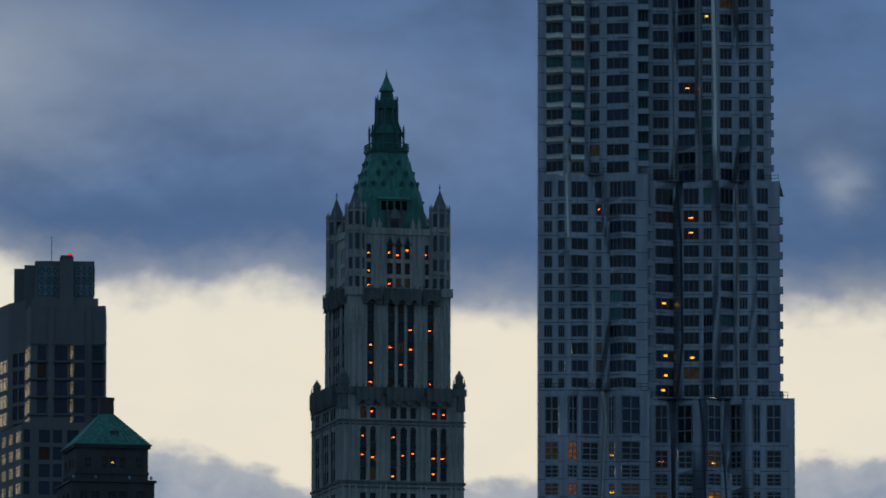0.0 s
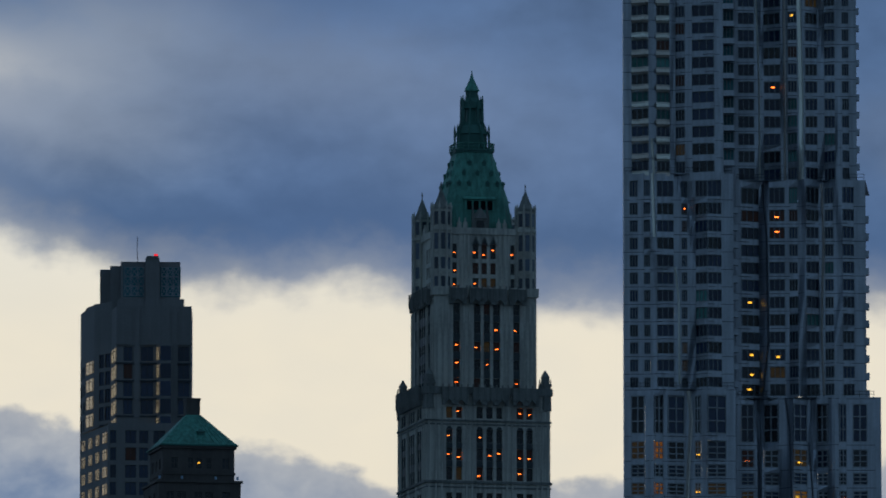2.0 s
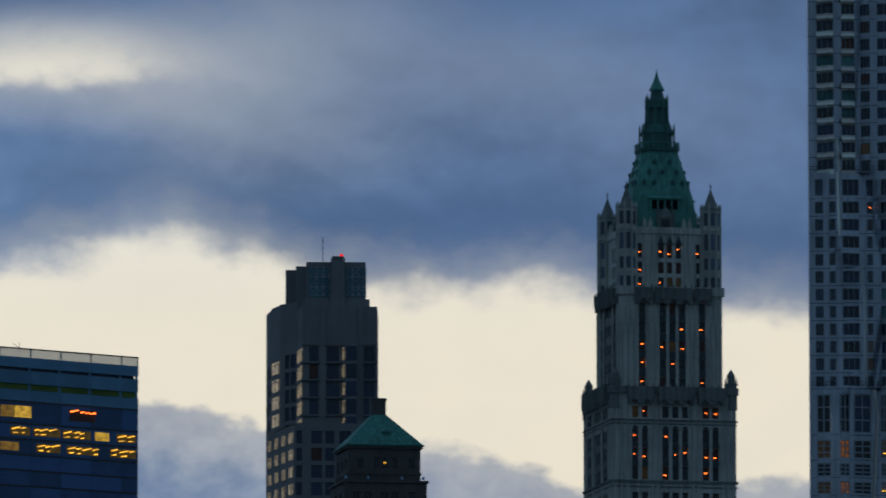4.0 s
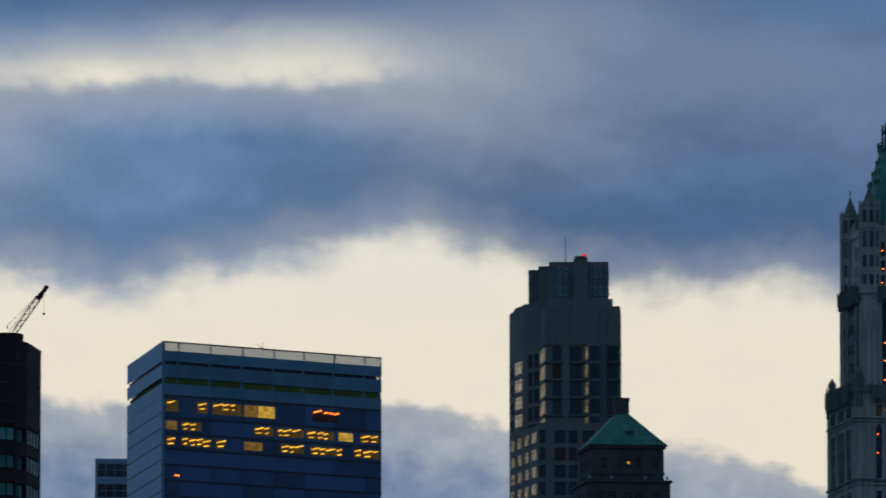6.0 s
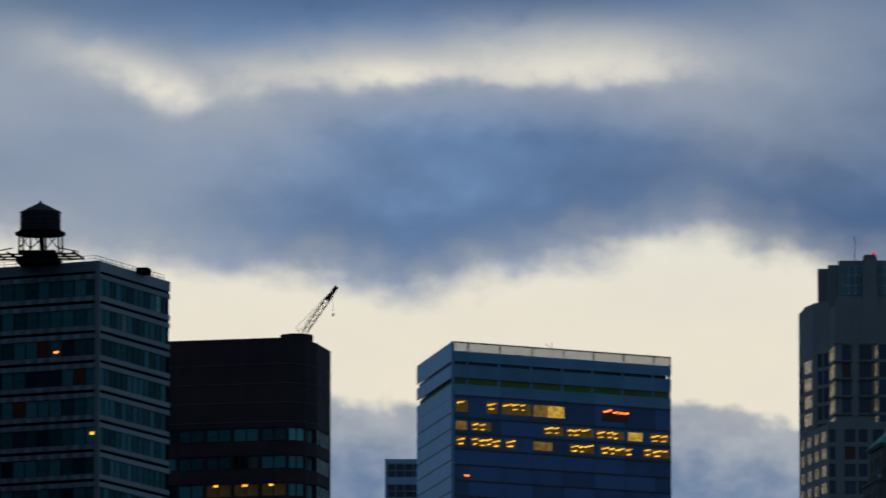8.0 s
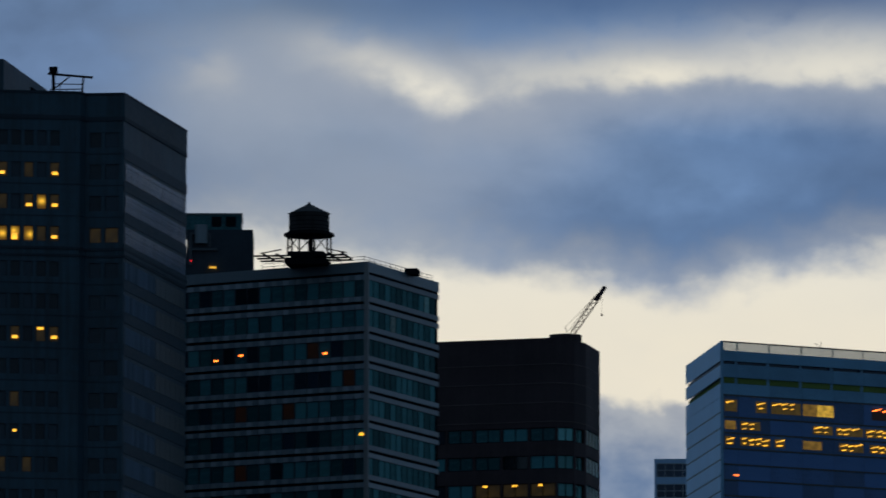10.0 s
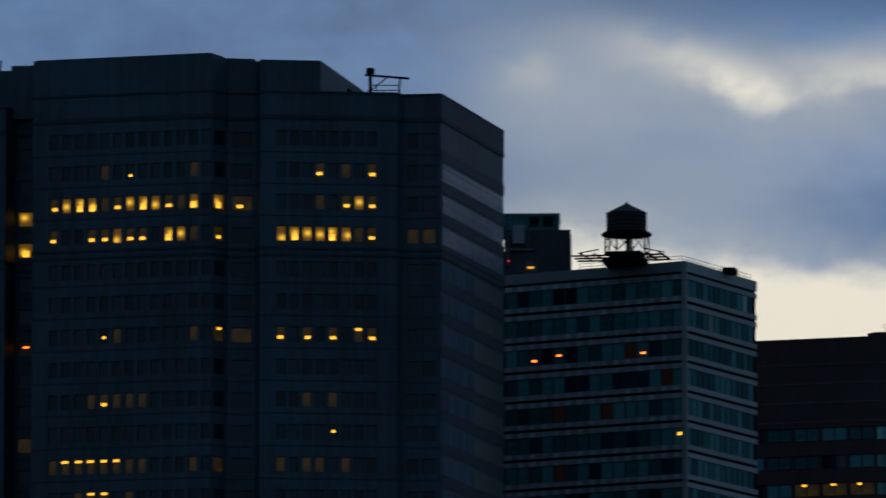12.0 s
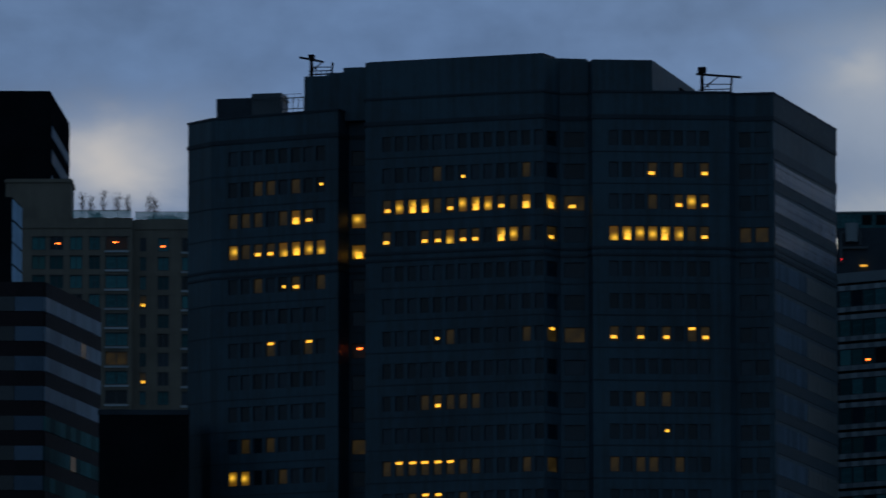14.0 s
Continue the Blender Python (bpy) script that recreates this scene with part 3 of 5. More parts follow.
    # octagonal turrets with pointed caps
    for x, y in ((4.0, 4.0), (W - 4.0, 4.0), (W - 4.0, D - 4.0), (4.0, D - 4.0)):
        t = part("turret", Shape().ring(x, y, 1.95, 1.85, 213.5, 230.4).ring(x, y, 2.15, 2.15, 226.2, 226.7).ring(x, y, 2.05, 2.05, 221.4, 221.7).ring(x, y, 2.1, 2.1, 217.6, 217.9), TERRA, b)
        ribs_t = Shape()
        for k in range(8):
            a = math.pi / 8 + math.pi * k / 4
            cx, cy = x + 1.95 * math.cos(a), y + 1.95 * math.sin(a)
            ribs_t.ring(cx, cy, 0.22, 0.2, 214.0, 230.8, 6).ring(cx, cy, 0.28, 0.03, 230.8, 231.9, 6)
        part("buttress", ribs_t, TERRA, t)
        for k in range(8):
            a = math.pi * k / 4
            for z0, z1 in ((227.3, 229.9), (222.4, 225.6), (218.5, 220.8), (214.8, 217.0)):
                part("slit", cached(("slit", round(z1 - z0, 1)), lambda: Shape().box(-0.42, 0.42, -0.04, 0.04, 0, z1 - z0), "slit", SLIT_GLASS), None, t,
                     at=Matrix.Translation((x + 1.79 * math.cos(a), y + 1.79 * math.sin(a), z0)) @ Matrix.Rotation(a + math.pi / 2, 4, "Z"))
        part("cap", Shape().ring(x, y, 2.0, 1.9, 230.4, 230.9).ring(x, y, 1.5, 0.12, 230.9, 234.6).ring(x, y, 0.1, 0.08, 234.5, 236.0, 6).ring(x, y, 0.25, 0.05, 235.3, 235.7, 6), TERRA_D, t, "pointed lead-grey turret cap")
    # copper roof
    cx, cy = W / 2 - 0.35, D / 2

    def oct_(h, c):
        return [(cx - h + c, cy - h), (cx + h - c, cy - h), (cx + h, cy - h + c), (cx + h, cy + h - c), (cx + h - c, cy + h), (cx - h + c, cy + h), (cx - h, cy + h - c), (cx - h, cy - h + c)]
    prof = [(224.0, 7.0, 1.3), (226.3, 6.9, 1.3), (231.9, 6.15, 1.4), (236.0, 5.05, 1.4), (241.2, 3.65, 1.2)]
    up = Matrix.Translation((0, 0, 1.5))
    r = Shape()
    for (za, ha, ca), (zb, hb, cb) in zip(prof, prof[1:]):
        r.prism(oct_(ha, ca), za, zb, oct_(hb, cb))
    roof = part("roof", r, COPPER, b, "green copper pyramid roof", at=up)
    for k in range(4):
        m = Matrix.Translation((cx, cy, 0)) @ Matrix.Rotation(math.pi / 2 * k, 4, "Z")
        for zz, hh, us in ((238.9, 4.35, (-1.5, 1.5)), (236.8, 4.9, (-2.8, 0.0, 2.8)), (234.6, 5.5, (-1.9, 1.9, -3.9, 3.9))):
            for u in us:
                d = Shape().prism([(u - 0.35, -hh - 0.12), (u + 0.35, -hh - 0.12), (u + 0.35, -hh + 1), (u - 0.35, -hh + 1)], zz - 0.45, zz + 0.25)
                d.prism([(u - 0.45, -hh - 0.25), (u + 0.45, -hh - 0.25), (u + 0.45, -hh + 1), (u - 0.45, -hh + 1)], zz + 0.25, zz + 0.8, [(u - 0.03, -hh - 0.2), (u + 0.03, -hh - 0.2), (u + 0.03, -hh + 1), (u - 0.03, -hh + 1)])
                part("dormer", d, COPPER_D, roof, at=m)
        big = Shape().box(-3.0, 3.0, -6.7, -5.2, 229.0, 231.4).prism([(-3.4, -7.1), (3.4, -7.1), (3.4, -4.9), (-3.4, -4.9)], 231.4, 232.2, [(-3.1, -5.9), (3.1, -5.9), (3.1, -4.9), (-3.1, -4.9)])
        part("dormer", big, COPPER, roof, at=m)
        for u in (-2.1, -0.7, 0.7, 2.1):
            part("louvre", Shape().box(u - 0.5, u + 0.5, -6.76, -6.65, 229.3, 231.1), BLACK, roof, at=m)
        gable = Shape().box(-1.7, -1.2, -7.6, -6.2, 225.5, 230.0).box(1.2, 1.7, -7.6, -6.2, 225.5, 230.0).box(-1.2, 1.2, -7.3, -6.3, 225.5, 229.0)
        gable.prism([(-1.7, -7.6), (1.7, -7.6), (1.7, -6.2), (-1.7, -6.2)], 229.0, 231.2, [(-0.1, -7.2), (0.1, -7.2), (0.1, -6.4), (-0.1, -6.4)])
        for u in (-1.45, 1.45):
            gable.ring(u, -6.9, 0.3, 0.05, 230, 231.8, 6)
        part("gable", gable, TERRA_D, b, at=m)
        part("niche", Shape().box(-0.8, 0.8, -7.36, -7.28, 226.3, 228.6), GLASS, b, at=m)
        for u in (-4.6, -3.4, 3.4, 4.6):
            part("merlon", Shape().box(u - 0.4, u + 0.4, -8.85, -8.3, 226.4, 228.0).ring(u, -8.6, 0.3, 0.04, 228, 229, 4), TERRA, b, at=m)
    g = Shape().prism(oct_(3.8, 1.2), 241.2, 241.6).prism(oct_(4.0, 1.3), 241.6, 241.9)
    gallery = part("gallery", g, COPPER_D, b, "dark green copper gallery", at=up)
    rl = Shape()
    ring = oct_(3.9, 1.25)
    for p, q in zip(ring, ring[1:] + ring[:1]):
        for k in range(5):
            a = Vector((*p, 241.9)).lerp(Vector((*q, 241.9)), k / 5)
            rl.bar(a, a + Vector((0, 0, 1.2)), 0.12)
        rl.bar((*p, 243.1), (*q, 243.1), 0.2)
        rl.bar((*p, 242.5), (*q, 242.5), 0.1)
    part("railing", rl, COPPER, gallery)
    low = Shape().ring(cx, cy, 3.1, 2.9, 241.6, 245.2).ring(cx, cy, 3.2, 2.3, 245.2, 247.0)
    lantern = part("lantern", low, COPPER_D, b, "dark green copper lantern", at=up)
    for k in range(8):
        a = math.pi / 8 + math.pi * k / 4
        ca, sa = math.cos(a), math.sin(a)
        post = Shape().bar((cx + 3.45 * ca, cy + 3.45 * sa, 241.7), (cx + 3.45 * ca, cy + 3.45 * sa, 246.3), 0.35)
        post.ring(cx + 3.45 * ca, cy + 3.45 * sa, 0.25, 0.03, 246.3, 247.2, 4)
        post.bar((cx + 3.4 * ca, cy + 3.4 * sa, 244.6), (cx + 2.2 * ca, cy + 2.2 * sa, 248.0), 0.25)
        part("buttress", post, COPPER_D, lantern)
        col = Shape().bar((cx + 2.2 * ca, cy + 2.2 * sa, 246.5), (cx + 2.1 * ca, cy + 2.1 * sa, 252.0), 0.42).ring(cx + 2.15 * ca, cy + 2.15 * sa, 0.28, 0.03, 252, 253.2, 4)
        part("column", col, COPPER_D, lantern)
    drum = Shape().ring(cx, cy, 2.0, 1.95, 246.5, 247.6).ring(cx, cy, 1.2, 1.2, 247.6, 250.6).ring(cx, cy, 2.05, 2.0, 250.4, 251.6).ring(cx, cy, 1.9, 1.25, 251.6, 252.6).ring(cx, cy, 1.25, 1.2, 252.6, 253.9)
    part("drum", drum, COPPER_D, lantern)
    spire = Shape()
    steps = ((253.9, 1.5), (254.2, 1.5), (255.0, 1.1), (256.0, 0.62), (256.9, 0.3), (257.5, 0.16), (258.3, 0.05))
    for (za, ra), (zb, rb) in zip(steps, steps[1:]):
        spire.ring(cx, cy, ra, rb, za, zb)
    part("spire", spire, COPPER, lantern)


gothic_tower()


# ---------------------------------------------------------------- the steel tower with the rippled front
def ripple_tower():
    b = thing("rippled_steel_tower", 16.0, 1400.0, -0.3, "tall apartment tower clad in rippled stainless steel", "skyscraper")
    z = lambda y: 206 - (y - 308) * 0.0971
    st = dict(frame=PANEL_GREY, nx=3, ny=1, bar=0.13, panes=[GLASS_NAVY, GLASS, GLASS_NAVY, GLASS_NAVY])

    def fold(u, h, u0, sway, step, phase, amp, wide):
        c = u0 + sway * math.sin(h / step + phase) + 0.4 * sway * math.sin(h / step * 2.3 + phase * 2)
        return amp * math.exp(-((u - c) / wide) ** 2)

    def left_bend(u, h):
        ease = min(1.0, u / 1.5) * min(1.0, max(0.0, (18.0 - u) / 2))
        return ease * (fold(u, h, 5.0, 1.6, 13, 0.4, 1.1, 1.1) - fold(u, h, 10.5, 2.2, 15, 2.0, 1.1, 1.0) + fold(u, h, 14.8, 1.0, 11, 1.0, 1.2, 1.3))

    def right_bend(u, h):
        ease = min(1.0, u / 1.0) * min(1.0, max(0.0, (20.4 - u) / 1.5))
        return ease * (-fold(u, h, 4.6, 1.5, 12, 1.9, 1.6, 1.1) + fold(u, h, 10.8, 1.6, 14, 0.3, 1.6, 1.2) - fold(u, h, 14.2, 1.8, 13, 3.6, 1.3, 1.0) + fold(u, h, 17.5, 1.2, 10, 1.0, 1.0, 1.0))

    s = Shape()
    # left wing: top, middle and low tier
    a_top = [(1.4, 4.3), (5.6, 7.9), (8.9, 10.5), (11.7, 15.5)]
    a_mid = [(0.98, 2.4), (3.4, 4.5), (5.6, 8.5), (9.8, 10.8), (12.2, 14.2), (14.25, 16.6)]
    a_low = [(1.1, 3.5), (5.0, 6.6), (7.3, 10.2), (11.9, 13.0), (14.0, 17.3)]
    rt = rows_down(z(295) + 2.98 * 11, 2.98, 12, 2.0)
    facade(b, s, (0, 0.5), (17.0, 0.5), 206, 242, a_top, rt, 0.35, st, {1: "..R", 3: "..R.", 6: "..R.", 5: "gg..", 4: ".R..", 7: "gg..", 8: ".g..", 10: "..d."}, left_bend, 11)
    rm = [(z(349), z(320))] + rows_down(z(370), 2.98, 10, 2.05) + [(z(688) + 0.3, z(667))]
    facade(b, s, (0, 0), (18.6, 0), 169.1, 206, a_mid, rm, 0.35, st, {1: "...r..", 2: "...R..", 6: "....g.", 7: "....g.", 9: "...d..", 10: "...d.."}, left_bend, 12)
    rl = [(z(767), z(699)), (z(812), z(779)), (z(843), z(820)), (z(874), z(852)), (z(905), z(884))]
    facade(b, s, (0, -0.4), (18.9, -0.4), 0, 169.1, a_low, rl, 0.35, dict(st, frame=ALU, nx=2, ny=3, bar=0.2), {1: "da.l.", 3: "da.ld"}, left_bend, 13)
    s.quad((0, 0, 206), (18.6, 0, 206), (18.6, 25, 206), (0, 25, 206))
    s.quad((0, -0.4, 169.1), (18.9, -0.4, 169.1), (18.9, 25, 169.1), (0, 25, 169.1))
    s.quad((0, 25, 0), (0, -0.4, 0), (0, -0.4, 169.1), (0, 25, 169.1)).quad((0, 25, 169.1), (0, 0, 169.1), (0, 0, 206), (0, 25, 206)).quad((0, 25, 206), (0, 0.5, 206), (0, 0.5, 242), (0, 25, 242))
    s.quad((18.9, -0.4, 0), (18.9, 12, 0), (18.9, 12, 169.1), (18.9, -0.4, 169.1)).quad((18.6, 0, 169.1), (18.6, 10, 169.1), (18.6, 10, 206), (18.6, 0, 206))
    # right wing
    R0 = 19.2
    b_top = [(0.5, 3.3), (4.9, 7.8), (9.0, 10.6), (12.0, 14.1), (15.3, 17.1), (18.3, 19.5)]
    b_mid = [(0.9, 4.0), (5.7, 8.4), (9.1, 10.6), (12.0, 14.2), (15.2, 16.7), (18.2, 20.2)]
    b_low = [(0.7, 3.0), (4.6, 7.2), (9.6, 12.0), (13.7, 15.6), (17.4, 18.7), (19.7, 22.3)]
    zr = lambda y: 206 - (y - 321) * 0.0977
    rt = rows_down(zr(309) + 3.0 * 11, 3.0, 12, 2.05)
    facade(b, s, (R0, 9), (R0 + 20.8, 9), 206, 242, b_top, rt, 0.35, st, {1: "...d", 2: "..y...", 4: "..R...", 6: ".o....", 7: "..g...", 8: "..g...", 9: "..g.g.", 10: "..g..."}, right_bend, 14)
    rm = [(zr(362), zr(333))] + rows_down(zr(383), 3.0, 11, 2.05)
    facade(b, s, (R0, 8.6), (R0 + 22.2, 8.6), 168.6, 206, b_mid, rm, 0.35, st, {0: "..g...", 1: "RrR...", 2: ".r....", 4: "....g.", 6: "y.....", 7: "...g..", 9: "yy....", 10: "yd....", 11: "y....."}, right_bend, 15)
    zl = lambda y: 168.6 - (y - 703) * 0.098
    rl = [(zl(782), zl(714)), (zl(826), zl(794)), (zl(857), zl(835)), (zl(888), zl(866))]
    facade(b, s, (R0, 8.2), (R0 + 24.6, 8.2), 0, 168.6, b_low, rl, 0.35, dict(st, frame=ALU, nx=2, ny=3, bar=0.2), {1: "r.l...", 3: "l.h.r."}, right_bend, 16)
    e = R0 + 20.8
    s.quad((R0, 8.6, 206), (R0 + 22.2, 8.6, 206), (R0 + 23.6, 28, 206), (R0, 28, 206)).quad((R0, 8.2, 168.6), (R0 + 24.6, 8.2, 168.6), (R0 + 24.9, 28, 168.6), (R0, 28, 168.6))
    s.quad((e, 9, 206), (e + 0.4, 28, 206), (e + 0.4, 28, 242), (e, 9, 242)).quad((R0 + 22.2, 8.6, 168.6), (R0 + 22.8, 28, 168.6), (R0 + 22.8, 28, 206), (R0 + 22.2, 8.6, 206)).quad((R0 + 24.6, 8.2, 0), (R0 + 24.9, 28, 0), (R0 + 24.9, 28, 168.6), (R0 + 24.6, 8.2, 168.6))
    # the recess between the wings
    s.quad((17.0, 0.5, 206), (17.0, 9.5, 206), (17.0, 9.5, 242), (17.0, 0.5, 242)).quad((17.0, 9.4, 0), (R0 + 0.3, 9.4, 0), (R0 + 0.3, 9.4, 242), (17.0, 9.4, 242))
    s.quad((0, 0.5, 242), (17, 0.5, 242), (17, 25, 242), (0, 25, 242)).quad((R0, 9, 242), (e, 9, 242), (e, 28, 242), (R0, 28, 242))
    wall = part("wall", s, STEEL, b)
    # upper storeys out of the camera's reach
    part("upper_storeys", Shape().box(0.2, 17, 0.7, 25, 242, 275).box(R0, e, 9.2, 28, 242, 275), STEEL, b)
    # roof terraces' parapets and rails
    for pts, zz in (((( 0.2, 0.3), (18.4, 0.3)), 206), (((R0 + 0.2, 8.9), (R0 + 22, 8.9)), 206), (((0.2, -0.1), (18.7, -0.1)), 169.1), (((R0 + 0.2, 8.5), (R0 + 23.4, 8.5)), 168.6)):
        rail(b, pts, zz, 1.1, 1.2, 0.07)
    # storey seams, and sills coloured lighter for the light they catch, along the folds
    def seam(x0, y, length, zz, bend, mat=ALU_D, u0=0.0, h=0.06, out=0.02, name="seam"):
        c, n = Shape(), max(2, int(length / 0.5))
        pts = [(x0 + u0 + length * k / n, y - bend(u0 + length * k / n, zz)) for k in range(n + 1)]
        for (xa, ya), (xb, yb) in zip(pts, pts[1:]):
            c.quad((xa, ya - out, zz), (xb, yb - out, zz), (xb, yb - out, zz + h), (xa, ya - out, zz + h))
            c.quad((xa, ya, zz - out), (xb, yb, zz - out), (xb, yb - out, zz), (xa, ya - out, zz))
            c.quad((xa, ya - out, zz + h), (xb, yb - out, zz + h), (xb, yb, zz + h + out), (xa, ya, zz + h + out))
        part(name, c, mat, b)

    for k in range(12):
        seam(0, 0.5, 17.0, z(295) + 2.98 * k + 1.35, left_bend)
        seam(R0, 9, 20.8, zr(309) + 3.0 * k + 1.35, right_bend)
        seam(0, 0, 18.6, z(370) - 2.98 * (k - 1) - 1.5, left_bend)
        seam(R0, 8.6, 22.2, zr(383) - 3.0 * (k - 1) - 1.5, right_bend)
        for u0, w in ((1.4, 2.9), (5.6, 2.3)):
            seam(0, 0.5, w, z(295) + 2.98 * k - 1.62, left_bend, STEEL_LIT, u0, 0.5, 0.4, "sill")
    for y in (690, 771, 815, 846, 877):
        seam(0, -0.4, 18.9, z(y), left_bend)
        seam(R0, 8.2, 23.6, zl(y + 16), right_bend)
    # sharp ridges where the sheets fold, painted light, and strips painted dark for shaded creases
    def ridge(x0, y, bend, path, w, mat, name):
        c, pts = Shape(), []
        for (ua, ha), (ub, hb) in zip(path, path[1:]):
            k = max(2, int(abs(ha - hb) / 1.5))
            pts += [(ua + (ub - ua) * i / k, ha + (hb - ha) * i / k) for i in range(k)]
        pts.append(path[-1])
        for u, h in pts:
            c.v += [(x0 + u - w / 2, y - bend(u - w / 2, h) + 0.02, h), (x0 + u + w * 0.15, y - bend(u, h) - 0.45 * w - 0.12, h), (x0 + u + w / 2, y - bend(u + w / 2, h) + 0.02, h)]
        for i in range(len(pts) - 1):
            q = 3 * i
            c.f += [(q, q + 3, q + 4, q + 1), (q + 1, q + 4, q + 5, q + 2)]
        part(name, c, mat, b, "folded steel ridge coloured light for its lit side" if mat is STEEL_LIT else "")

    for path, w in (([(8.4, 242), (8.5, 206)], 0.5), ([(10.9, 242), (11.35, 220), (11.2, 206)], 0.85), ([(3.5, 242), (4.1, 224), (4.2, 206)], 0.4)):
        ridge(R0, 9, right_bend, path, w, STEEL_LIT, "fold_ridge")
    ridge(0, 0.5, left_bend, [(4.8, 212), (5.2, 206)], 0.5, STEEL_LIT, "fold_ridge")
    ridge(0, 0, left_bend, [(4.9, 206), (5.2, 195)], 0.55, STEEL_LIT, "fold_ridge")
    ridge(0, 0, left_bend, [(8.7, 190), (9.3, 184.4), (9.4, 170)], 0.45, STEEL_LIT, "fold_ridge")
    ridge(0, -0.4, left_bend, [(10.9, 168.9), (11.3, 164), (10.9, 157.5), (10.6, 150)], 0.7, STEEL_LIT, "fold_ridge")
    ridge(R0, 8.6, right_bend, [(14.7, 205.5), (15.0, 195), (14.6, 180), (14.9, 169)], 0.5, STEEL_LIT, "fold_ridge")
    ridge(R0, 8.6, right_bend, [(4.6, 205.5), (5.3, 196), (5.5, 178), (4.5, 169)], 0.45, STEEL_SHADE, "fold_joint")
    ridge(R0, 8.2, right_bend, [(3.8, 168.5), (3.9, 150)], 0.8, STEEL_SHADE, "fold_joint")
    ridge(R0, 8.2, right_bend, [(8.3, 168.5), (9.0, 163), (9.3, 150)], 0.4, STEEL_SHADE, "fold_joint")
    ridge(R0, 8.2, right_bend, [(12.3, 161), (13.0, 150)], 0.35, STEEL_SHADE, "fold_joint")
    # small corner bays on the edge and between the wings
    for k in range(12):
        zz = zr(388) - 3.0 * (k - 0)
        bay = part("balcony", Shape().box(R0 + 21.9, R0 + 22.75, 9.4, 11.5, zz - 0.6, zz + 0.5), STEEL, b)
    for k in range(12):
        zz = 208.5 + 3.0 * k
        part("balcony", cached(("bay",), lambda: Shape().box(0, 1.9, -0.7, 1.0, -1.4, -0.5), "balcony", STEEL), None, b, at=Matrix.Translation((17.0, 1.2, zz + 0.4)))
        window(b, Matrix.Translation((17.05, 1.6, zz - 0.05)), 1.8, 2.0, st, "t", random.Random(k))
        part("balcony", cached(("edge_bay",), lambda: Shape().box(0, 0.55, 0, 1.6, -0.5, 0.5), "balcony", STEEL), None, b, at=Matrix.Translation((e - 0.05, 9.6, zz)))
    for k in range(12):
        zz = z(370) - 2.98 * k
        part("balcony", cached(("gap_bay",), lambda: Shape().box(0, 0.8, 0, 1.2, -0.6, 0.45), "balcony", STEEL), None, b, at=Matrix.Translation((18.6, 1.0, zz)))
    for k in range(7):
        part("balcony", cached(("low_bay",), lambda: Shape().box(0, 0.6, 0, 1.2, -0.5, 0.4), "balcony", STEEL), None, b, at=Matrix.Translation((R0 + 24.0, 9.2, zl(717 + 40 * k))))


ripple_tower()


